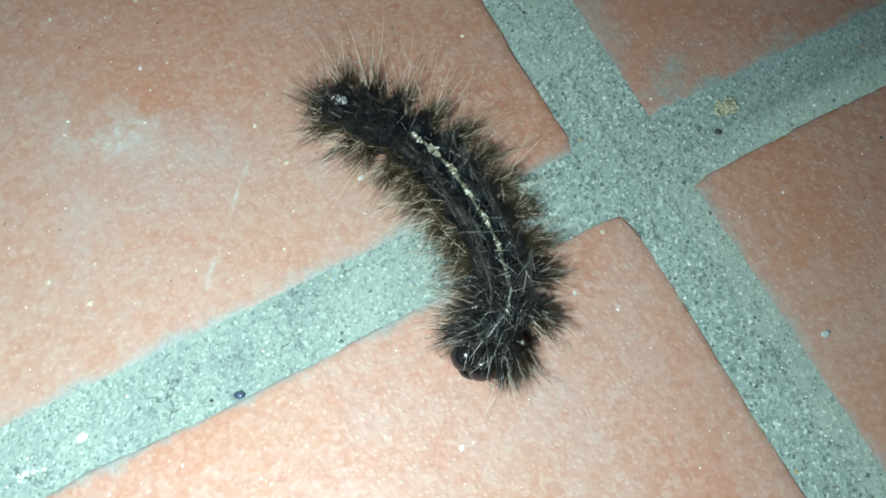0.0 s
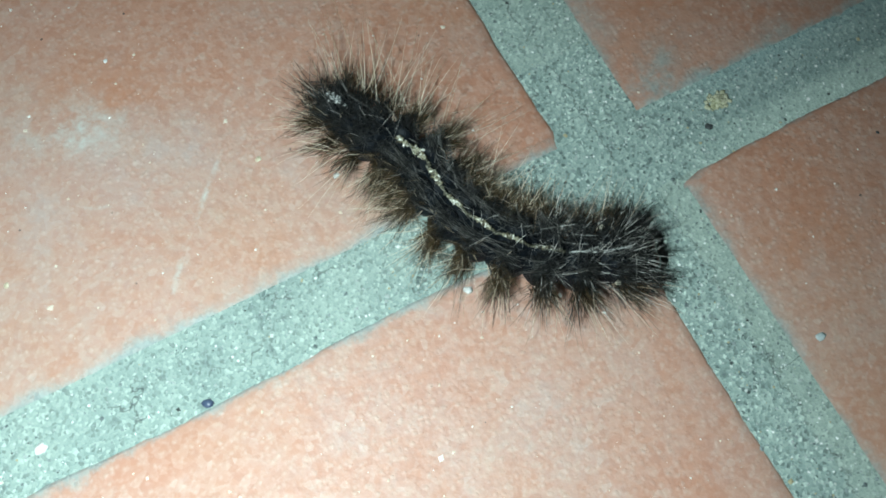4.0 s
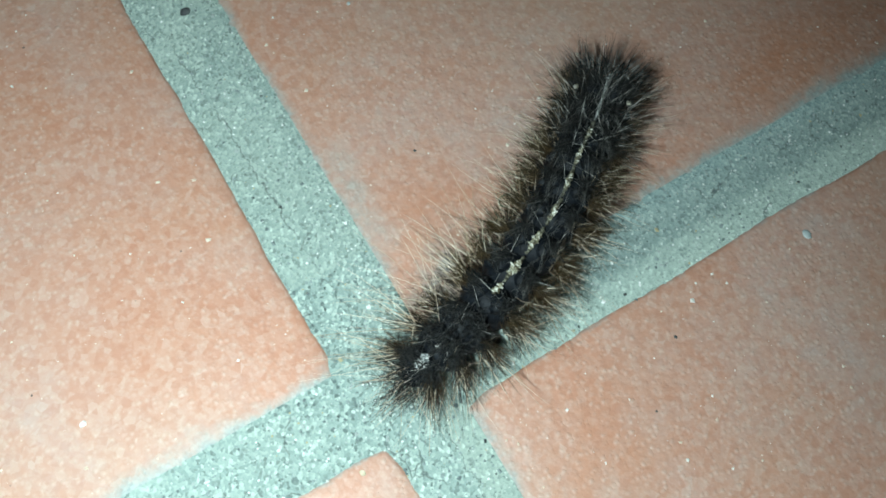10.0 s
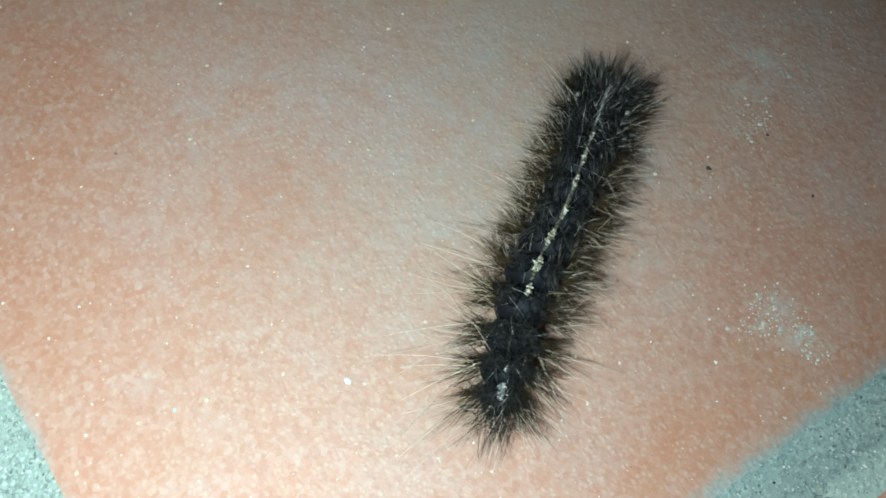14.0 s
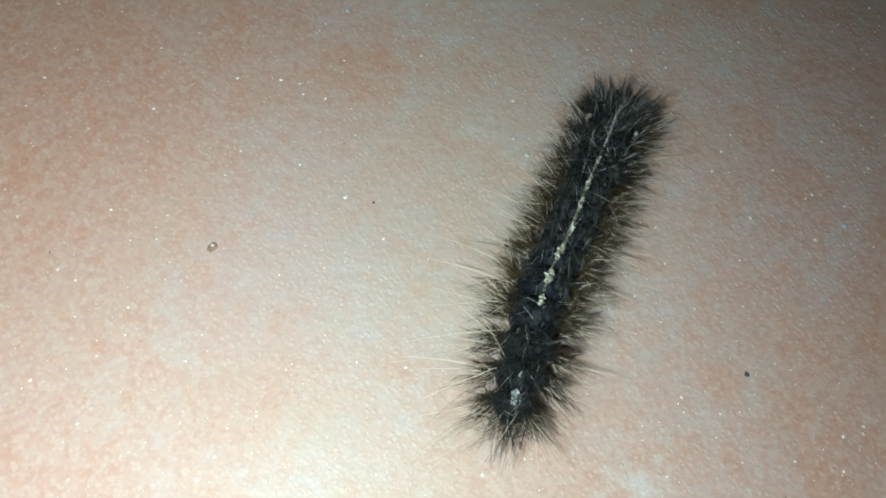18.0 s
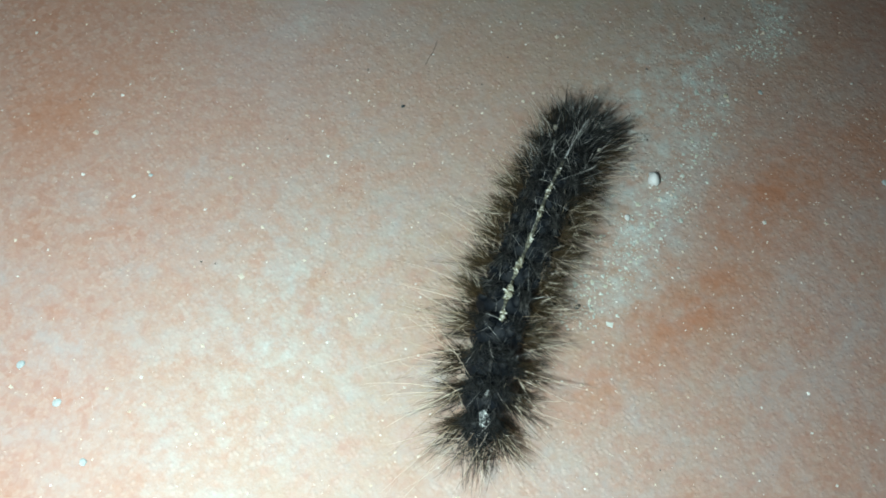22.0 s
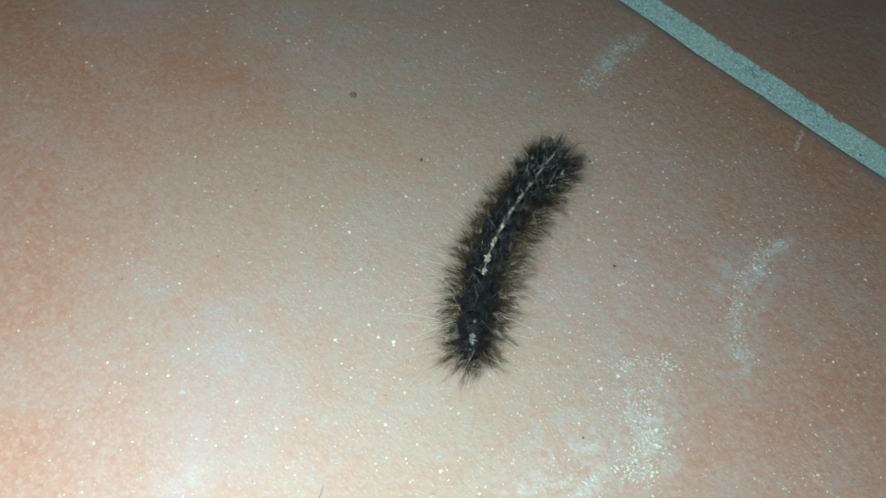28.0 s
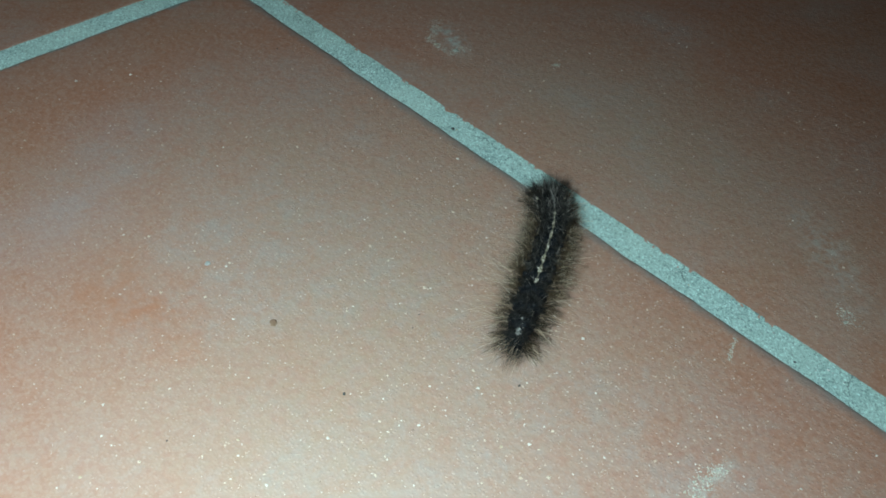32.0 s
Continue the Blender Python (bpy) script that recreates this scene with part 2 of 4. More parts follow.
    # the baked skin is pimpled, and catches small glints
    height = n.math("ADD", n.math("ADD", n.math("MULTIPLY", n.noise(where, 620, 3, 0.55), 0.9), n.math("MULTIPLY", n.noise(where, 210, 3, 0.6), 1.2)), n.math("MULTIPLY", knob, 0.42))
    return n.done(colour, n.ramp(n.noise(where, 900, 3, 0.6), [(0.35, 0.48), (0.65, 0.72)]), n.bump(height, 0.42, 0.00050), Specular_IOR_Level=0.5, Diffuse_Roughness=0.05)


def grout(name, tint):
    n = Nodes(name)
    where = n.add("ShaderNodeNewGeometry").outputs["Position"]
    tone = n.ramp(n.noise(where, 70, 4, 0.65), [(0.28, (0.22, 0.27, 0.26)), (0.5, (0.34, 0.39, 0.365)), (0.72, (0.46, 0.50, 0.455))])
    cells = n.voronoi(where, 3000)
    sand = n.ramp(cells.outputs["Color"], [(0.10, (0.06, 0.085, 0.085)), (0.3, (0.25, 0.31, 0.295)), (0.72, (0.42, 0.47, 0.44)), (1.0, (0.84, 0.87, 0.81))])
    place = n.add("ShaderNodeSeparateXYZ")
    n.link(where, place.inputs[0])
    px, py = place.outputs[0], place.outputs[1]
    jag = n.math("MULTIPLY", n.math("SUBTRACT", n.noise(where, 420, 4, 0.7), 0.5), 0.0034)
    # the smooth skin of cement along one side, and coarse washed sand along the other
    skin = n.ramp(n.math("MULTIPLY", n.math("ADD", n.math("SUBTRACT", px, 0.0046), jag), 500.0), [(0.1, 0.0), (0.7, 1.0)])
    skin = n.math("MULTIPLY", skin, n.math("LESS_THAN", py, 0.0))
    skin = n.math("MAXIMUM", skin, n.math("MULTIPLY", n.math("GREATER_THAN", n.math("MAXIMUM", px, py), 0.02), n.ramp(n.noise(where, 45, 3, 0.6), [(0.35, 0.15), (0.6, 0.85)])))
    colour = n.mix(n.math("SUBTRACT", n.ramp(n.math("MULTIPLY", n.math("ADD", px, 0.03), 40.0), [(0.0, 0.46), (1.0, 0.70)]), n.math("MULTIPLY", skin, 0.30)), n.mix(n.math("MULTIPLY", skin, 0.6), tone, (0.45, 0.475, 0.415)), sand)
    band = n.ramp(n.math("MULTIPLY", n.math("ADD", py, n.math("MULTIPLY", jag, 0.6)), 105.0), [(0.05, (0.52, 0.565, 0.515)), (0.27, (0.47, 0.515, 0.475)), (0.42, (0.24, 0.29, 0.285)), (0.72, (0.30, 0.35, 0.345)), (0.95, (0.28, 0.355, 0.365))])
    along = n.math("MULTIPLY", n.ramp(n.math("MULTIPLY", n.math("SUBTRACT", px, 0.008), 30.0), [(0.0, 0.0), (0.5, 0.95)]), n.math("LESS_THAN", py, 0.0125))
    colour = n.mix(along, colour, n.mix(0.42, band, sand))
    # washed-out dark hollows
    colour = n.mix(n.ramp(n.noise(where, 620, 3, 0.6), [(0.61, 0.0), (0.72, 0.6)]), colour, (0.11, 0.14, 0.14))
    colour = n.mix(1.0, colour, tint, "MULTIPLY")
    # thin drying cracks
    crack = n.add("ShaderNodeTexVoronoi", Scale=130.0)
    crack.feature = "DISTANCE_TO_EDGE"
    bent = n.add("ShaderNodeTexNoise", Scale=500.0, Detail=3.0)
    n.link(where, bent.inputs["Vector"])
    n.link(n.mix(0.004, where, bent.outputs["Color"]), crack.inputs["Vector"])
    line = n.ramp(crack.outputs["Distance"], [(0.004, 1.0), (0.016, 0.0)])
    line = n.math("MULTIPLY", line, n.ramp(n.noise(where, 110, 3, 0.6), [(0.52, 0.0), (0.60, 1.0)]))
    # one long crack wanders along the joint
    track = n.math("ADD", n.math("SUBTRACT", px, n.math("MAXIMUM", n.math("SUBTRACT", 0.0036, n.math("MULTIPLY", py, 0.044)), 0.0006)), n.math("MULTIPLY", jag, 0.75))
    near_track = n.math("ADD", n.math("SUBTRACT", px, 0.0056), n.math("MULTIPLY", jag, 1.1))
    fork = n.mix(n.math("LESS_THAN", py, 0.0), track, near_track)
    long_crack = n.ramp(n.math("ABSOLUTE", n.math("MULTIPLY", fork, 1000.0)), [(0.03, 1.0), (0.12, 0.0)])
    long_crack = n.math("MULTIPLY", long_crack, n.ramp(n.noise(where, 95, 3, 0.6), [(0.40, 0.0), (0.52, 1.0)]))
    line = n.math("MAXIMUM", line, long_crack)
    colour = n.mix(n.math("MULTIPLY", line, 0.6), colour, (0.03, 0.04, 0.04))
    height = n.math("SUBTRACT", n.math("ADD", n.noise(where, 2000, 3, 0.6), cells.outputs["Distance"]), line)
    return n.done(colour, 0.75, n.bump(height, 0.5, 0.00025), Specular_IOR_Level=0.4, Diffuse_Roughness=0.9)


def grains(name, stops, rough=0.6):
    """Bits of many colours: each loose piece takes its own."""
    n = Nodes(name)
    colour = n.ramp(n.add("ShaderNodeNewGeometry").outputs["Random Per Island"], stops, "CONSTANT")
    return n.done(colour, rough)


def speckled(name, dark, light, scale, rough=0.7, bump=0.3, gloss=0.5):
    n = Nodes(name)
    where = n.coords()
    fac = n.noise(where, scale, 4, 0.65)
    return n.done(n.ramp(fac, [(0.35, dark), (0.65, light)]), rough, n.bump(fac, bump, 0.0002), Specular_IOR_Level=gloss)


def hair(name, root, tip, rough=0.38, gloss=0.5):
    """Bristles whose colour wanders from hair to hair."""
    n = Nodes(name)
    colour = n.ramp(n.add("ShaderNodeNewGeometry").outputs["Random Per Island"], [(0.0, root), (1.0, tip)])
    return n.done(colour, rough, Specular_IOR_Level=gloss)


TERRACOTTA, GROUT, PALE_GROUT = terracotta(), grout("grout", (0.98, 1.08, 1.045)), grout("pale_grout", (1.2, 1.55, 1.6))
SKIN = speckled("black_skin", (0.002, 0.003, 0.0045), (0.006, 0.009, 0.013), 1400, 0.6, 0.5, 0.22)
STRIPE = grains("cream_scales", [(0.0, (0.09, 0.075, 0.04)), (0.28, (0.24, 0.22, 0.14)), (0.54, (0.46, 0.45, 0.34)), (0.78, (0.78, 0.78, 0.70))], 0.5)
CREAM_WART = speckled("cream_wart", (0.50, 0.46, 0.34), (0.80, 0.77, 0.64), 3600, 0.7)
PALE_SCALES = grains("grey_white_scales", [(0.0, (0.10, 0.11, 0.11)), (0.4, (0.38, 0.40, 0.38)), (0.7, (0.70, 0.72, 0.68))], 0.45)
BLACK_HAIR = hair("black_bristle", (0.0045, 0.0050, 0.0050), (0.027, 0.028, 0.0265), 0.40, 0.45)
BROWN_HAIR = hair("brown_bristle", (0.016, 0.0105, 0.005), (0.10, 0.062, 0.026))
DARK_BROWN_HAIR = hair("dark_brown_bristle", (0.008, 0.0055, 0.003), (0.055, 0.033, 0.013))
UMBER_HAIR = hair("umber_bristle", (0.024, 0.017, 0.008), (0.14, 0.096, 0.047))
GOLD_HAIR = hair("golden_bristle", (0.46, 0.37, 0.24), (0.95, 0.86, 0.68), 0.25, 0.8)
OLIVE_SCALES = grains("olive_scales", [(0.0, (0.04, 0.038, 0.022)), (0.4, (0.11, 0.105, 0.07)), (0.75, (0.22, 0.215, 0.16))], 0.5)
TAN_HAIR = hair("tan_bristle", (0.52, 0.38, 0.25), (0.94, 0.82, 0.66), 0.25, 0.8)
GREY_HAIR = hair("silver_bristle", (0.20, 0.20, 0.19), (0.84, 0.83, 0.77), 0.22, 0.8)
DUSK_HAIR = hair("grey_brown_bristle", (0.03, 0.03, 0.028), (0.20, 0.20, 0.185), 0.35)
EYE = speckled("glossy_black_head", (0.006, 0.006, 0.007), (0.018, 0.017, 0.017), 1600, 0.2, 0.12)
SAND = grains("joint_sand", [(0.0, (0.04, 0.05, 0.05)), (0.035, (0.14, 0.18, 0.18)), (0.2, (0.26, 0.32, 0.31)), (0.5, (0.40, 0.46, 0.44)), (0.8, (0.66, 0.71, 0.67)), (0.9, (0.90, 0.93, 0.90)), (0.98, (0.46, 0.40, 0.24))])
DUST_AND_GLINTS = grains("tile_dust_and_glints", [(0.0, (0.78, 0.70, 0.58)), (0.45, (0.70, 0.58, 0.46)), (0.65, (0.86, 0.85, 0.80)), (0.978, (0.10, 0.08, 0.07))], 0.35)
LIME = grains("lime_flecks", [(0.0, (0.58, 0.63, 0.57)), (0.5, (0.76, 0.79, 0.72)), (0.8, (0.66, 0.66, 0.54))])


# ---- mesh helpers ----
def mesh_of(name, verts, faces, material, smooth=True):
    me = bpy.data.meshes.new(name)
    me.from_pydata([tuple(v) for v in verts], [], faces)
    for m in material if isinstance(material, (list, tuple)) else (material,):
        me.materials.append(m)
    if smooth:
        me.polygons.foreach_set("use_smooth", [True] * len(me.polygons))
    me.update()
    return me


def child(name, me, parent, label=""):
    ob = new(name, me)
    ob.parent = parent
    return tagged(ob, label) if label else ob


def wobble(x, y, scale, seed):
    return noise.noise(Vector((x * scale, y * scale, seed * 7.31)))


# ---- floor: joints and tiles ----
PITCH, JOINT, HALF = 0.3076, 0.0078, 0.14985
TILES = 5


def grout_z(x, y, share):
    """Height of the grout: sunk along one side of the joint, flush with the tile along the other."""
    return -0.00045 + 0.00047 * min(1.0, share * 1.15) + 0.00013 * wobble(x, y, 900, 1) + 0.00012 * wobble(x, y, 160, 2) + 0.00008 * wobble(x, y, 2300, 3)


def joint_strip(verts, faces, x0, x1, y0, y1, step, way="x"):
    """A sunk sandy strip of grout, a little hollow along its middle."""
    nx, ny = max(1, round((x1 - x0) / step)), max(1, round((y1 - y0) / step))
    base = len(verts)
    for j in range(ny + 1):
        for i in range(nx + 1):
            x, y = x0 + (x1 - x0) * i / nx, y0 + (y1 - y0) * j / ny
            share = i / nx if way == "x" else j / ny
            z = grout_z(x, y, share)
            verts.append((x, y, z))
    for j in range(ny):
        for i in range(nx):
            a = base + j * (nx + 1) + i
            faces.append((a, a + 1, a + nx + 2, a + nx + 1))


def build_floor():
    floor = tagged(new("floor", mesh_of("floor", [(-1.23, -1.23, -0.012), (1.545, -1.23, -0.012), (1.545, 1.545, -0.012), (-1.23, 1.545, -0.012)],
                                        [(0, 1, 2, 3)], GROUT, False)),
                   "terracotta tiled floor with grey-green sandy joints", "floor", kind="structure")
    verts, faces = [], []
    edge = 0.0016
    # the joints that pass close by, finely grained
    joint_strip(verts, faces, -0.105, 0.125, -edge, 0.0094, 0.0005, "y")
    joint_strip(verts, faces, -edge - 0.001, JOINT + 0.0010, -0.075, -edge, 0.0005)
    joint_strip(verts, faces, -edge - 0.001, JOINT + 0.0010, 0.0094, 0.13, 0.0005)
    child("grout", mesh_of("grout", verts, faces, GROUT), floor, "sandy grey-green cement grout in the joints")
    verts, faces = [], []
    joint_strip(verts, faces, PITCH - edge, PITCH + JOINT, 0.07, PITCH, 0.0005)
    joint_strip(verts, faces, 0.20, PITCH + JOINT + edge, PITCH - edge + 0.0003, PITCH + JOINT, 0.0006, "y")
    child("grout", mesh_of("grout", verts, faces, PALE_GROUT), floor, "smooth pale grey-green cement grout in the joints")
    verts, faces = [], []
    for k in range(-TILES + 1, TILES + 1):
        for a, b in ((-1.23, -0.105), (0.125, 1.545)) if k == 0 else ((-1.23, 0.2), (PITCH + 0.012, 1.545)) if k == 1 else ((-1.23, 1.545),):
            joint_strip(verts, faces, a, b, k * PITCH - 0.002, k * PITCH + JOINT + 0.002, 0.02)
        for a, b in ((-1.23, -0.075), (0.13, 1.545)) if k == 0 else ((-1.23, 0.07), (PITCH + 0.012, 1.545)) if k == 1 else ((-1.23, 1.545),):
            joint_strip(verts, faces, k * PITCH - 0.002, k * PITCH + JOINT + 0.002, a, b, 0.02)
    verts = [(x, y, -0.0006) for x, y, z in verts]
    child("far_grout", mesh_of("far_grout", verts, faces, GROUT), floor)
    return floor


def tile_mesh(seed, grow=(0, 0, 0, 0)):
    """One handmade tile with uneven, worn edges; grow: how far its left, right, near and far sides reach out, in mm."""
    rng = random.Random(seed)
    side, corner = 90, 0.0024 + rng.random() * 0.001
    outline = []
    for k in range(4 * side):
        q, s = divmod(k, side)
        s = s / side * 2 - 1
        x, y = [(s, -1), (1, s), (-s, 1), (-1, -s)][q]
        x, y = x * HALF, y * HALF
        dx, dy = max(0, abs(x) - (HALF - corner)), max(0, abs(y) - (HALF - corner))
        if dx > 0 and dy > 0:
            far = math.hypot(dx, dy)
            x = math.copysign(HALF - corner + dx / far * corner * min(1, max(dx, dy) / corner), x)
            y = math.copysign(HALF - corner + dy / far * corner * min(1, max(dx, dy) / corner), y)
        push = 0.00055 * wobble(x, y, 55, seed) + 0.00025 * wobble(x, y, 260, seed + 3) + 0.00014 * wobble(x, y, 800, seed + 5)
        far = math.hypot(x, y)
        nx, ny = [(0, -1), (1, 0), (0, 1), (-1, 0)][q]
        x += nx * push + (grow[1] if x > 0 else -grow[0]) * MM * (abs(x) / HALF) ** 6
        y += ny * push + (grow[3] if y > 0 else -grow[2]) * MM * (abs(y) / HALF) ** 6
        outline.append((x, y))
    rings = [(0.0006, -0.011), (0.0, -0.0011), (0.0001, -0.0004), (0.0005, -0.00014), (0.0014, -0.00004), (0.0040, 0.0)]
    verts, faces, n = [], [], len(outline)
    for inset, z in rings:
        for x, y in outline:
            f = 1 - inset / HALF
            dz = 0.00006 * wobble(x * f, y * f, 300, seed + 9) if -0.001 < z < 0 else 0
            verts.append((x * f, y * f, z + dz * min(1, inset * 800)))
    for r in range(len(rings) - 1):
        for k in range(n):
            a, b = r * n + k, r * n + (k + 1) % n
            faces.append((a, b, b + n, a + n))
    last = (len(rings) - 1) * n
    verts.append((0, 0, 0))
    faces += [(last + k, last + (k + 1) % n, len(verts) - 1) for k in range(n)]
    return mesh_of("tile", verts, faces, TERRACOTTA)


def lay_tiles(floor):
    near = {(-1, -1): (0, 0, 0, 0.9), (0, -1): (0, 0, 0, 0), (-1, 0): (0, -1.0, -0.4, 0), (0, 0): (0, 0.9, -0.4, 1.3), (1, 0): (1.9, 0, 0, 0), (0, 1): (0, 0, 0.1, 0), (1, 1): (0, 0, 0, 0)}
    shared = [tile_mesh(50 + k) for k in range(3)]
    for i in range(-TILES + 1, TILES):
        for j in range(-TILES + 1, TILES):
            me = tile_mesh(11 + 3 * i + 7 * j, near[i, j]) if (i, j) in near else shared[(i * 2 + j) % 3]
            ob = child("tile", me, floor)
            ob.location = (i * PITCH + JOINT + HALF, j * PITCH + JOINT + HALF, 0)


# ---- caterpillar ----
SEGMENTS = 13
SPACING = 0.0034


def seg_radius(k):
    return (0.0019, 0.0026, 0.0030, 0.0032, 0.0033, 0.0033, 0.0033, 0.0033, 0.0033, 0.0032, 0.0031, 0.0029, 0.0024)[k]


def ball(rx, ry, rz, seed, rough=0.05, nu=20, nv=12):
    """A closed rounded body with an uneven skin: its long way is x."""
    verts, faces = [(-rx, 0, 0)], []
    for j in range(1, nv):
        for i in range(nu):
            a, b = math.pi * j / nv, 2 * math.pi * i / nu
            x, y, z = -math.cos(a), math.sin(a) * math.sin(b), math.sin(a) * math.cos(b)
            k = 1 + rough * noise.noise(Vector((x * 3, y * 3, z * 3 + seed))) + rough * 0.7 * noise.noise(Vector((x * 8, y * 8, z * 8 + seed)))
            verts.append((x * rx * k, y * ry * k, z * rz * k))
    verts.append((rx, 0, 0))
    for i in range(nu):
        faces.append((0, 1 + (i + 1) % nu, 1 + i))
        for j in range(nv - 2):
            a, b = 1 + j * nu + i, 1 + j * nu + (i + 1) % nu
            faces.append((a, b, b + nu, a + nu))
        a = 1 + (nv - 2) * nu
        faces.append((a + i, a + (i + 1) % nu, len(verts) - 1))
    return verts, faces


def bristle(verts, faces, root, way, length, width, bow, turns=4):
    """One tapered, slightly bowed hair with three sides."""
    way = Vector(way).normalized()
    across = way.orthogonal().normalized()
    other = way.cross(across)
    base = len(verts)
    for k in range(turns):
        s = k / turns
        mid = root + way * (length * s) + bow * (length * s * s)
        w = width * (1 - 0.75 * s)
        for c in range(3):
            a = 2 * math.pi * c / 3
            verts.append(mid + across * (w * math.cos(a)) + other * (w * math.sin(a)))
    verts.append(root + way * length + bow * length)
    for k in range(turns - 1):
        for c in range(3):
            a, b = base + 3 * k + c, base + 3 * k + (c + 1) % 3
            faces.append((a, b, b + 3, a + 3))
    a = base + 3 * (turns - 1)
    for c in range(3):
        faces.append((a + c, a + (c + 1) % 3, len(verts) - 1))


def scatter(rng, size):
    return Vector((rng.gauss(0, 1), rng.gauss(0, 1), rng.gauss(0, 1))) * size


def tuft(name, parent, centre, normal, count, length, width, spread, lean, material, rng, droop=0.1, patch=0.0005, strands=1, even=0.55):
    """Hairs that stand out of one wart; strands: how many cling together into a pointed lock. With two materials the outer half takes the second."""
    verts, faces = [], []
    normal = Vector(normal).normalized()
    for _ in range(max(1, count // strands)):
        way = (normal + scatter(rng, spread) + Vector(lean)).normalized()
        reach = length * rng.uniform(even, 1.15)
        tip = Vector(centre) + scatter(rng, patch * 0.6) + way * reach
        bow = scatter(rng, 0.09) + Vector((0, 0, -droop * rng.random()))
        for _ in range(strands):
            start = Vector(centre) + scatter(rng, patch)
            aim = tip + scatter(rng, reach * 0.045) * (strands > 1) - start
            bristle(verts, faces, start, aim, aim.length * rng.uniform(0.8, 1.05), width * rng.uniform(0.7, 1.2), bow + scatter(rng, 0.03))
    me = mesh_of(name, verts, faces, material)
    if isinstance(material, (list, tuple)):
        me.polygons.foreach_set("material_index", [1 if k % 12 >= 6 else 0 for k in range(len(faces))])
    return child(name, me, parent)


def scale_line(parent, name, radius, length, wide, count, material, rng, shift=0.0, size=(0.00006, 0.00014), lift=0.00040):
    """A granular line of tiny raised scales along the middle of the back."""
    verts, faces = [], []
    for _ in range(count):
        s = rng.uniform(-1, 1)
        pinch = 1 - 0.55 * abs(s) ** 2.5
        x, y = shift + s * length / 2, rng.gauss(0, 0.40) * wide * pinch
        grain = rng.uniform(*size)
        z = radius * 0.95 * math.sqrt(max(0, 1 - (x / 0.0027) ** 2 * 0.6 - (y / radius) ** 2)) + lift + rng.uniform(0, 0.00018)
        b, turn = len(verts), rng.uniform(0, 6.28)
        for k in range(4):
            a = turn + k * math.pi / 2
            verts.append((x + 1.1 * grain * math.cos(a), y + 1.3 * grain * math.sin(a), z + rng.uniform(-0.5, 0.5) * grain))
        verts += [(x, y, z + grain * 0.7), (x, y, z - grain * 2)]
        faces += [(b + k, b + (k + 1) % 4, b + 4) for k in range(4)] + [(b + (k + 1) % 4, b + k, b + 5) for k in range(4)]
    return child(name, mesh_of(name, verts, faces, material, False), parent)


def head_mesh():
    """The bare glossy head: two round lobes that meet in a furrow, over a small face."""
    verts, faces = [], []
    for (x, y, z), (rx, ry, rz) in (((0.0, 0.00095, -0.0003), (0.0019, 0.0017, 0.0019)), ((0.0, -0.00095, -0.0003), (0.0019, 0.0017, 0.0019)), ((0.0011, 0, -0.0011), (0.0010, 0.0013, 0.0010))):
        v, f = ball(rx, ry, rz, 3, 0.03)
        faces += [tuple(i + len(verts) for i in q) for q in f]
        verts += [(p[0] + x, p[1] + y, p[2] + z) for p in v]
    return mesh_of("head", verts, faces, EYE)


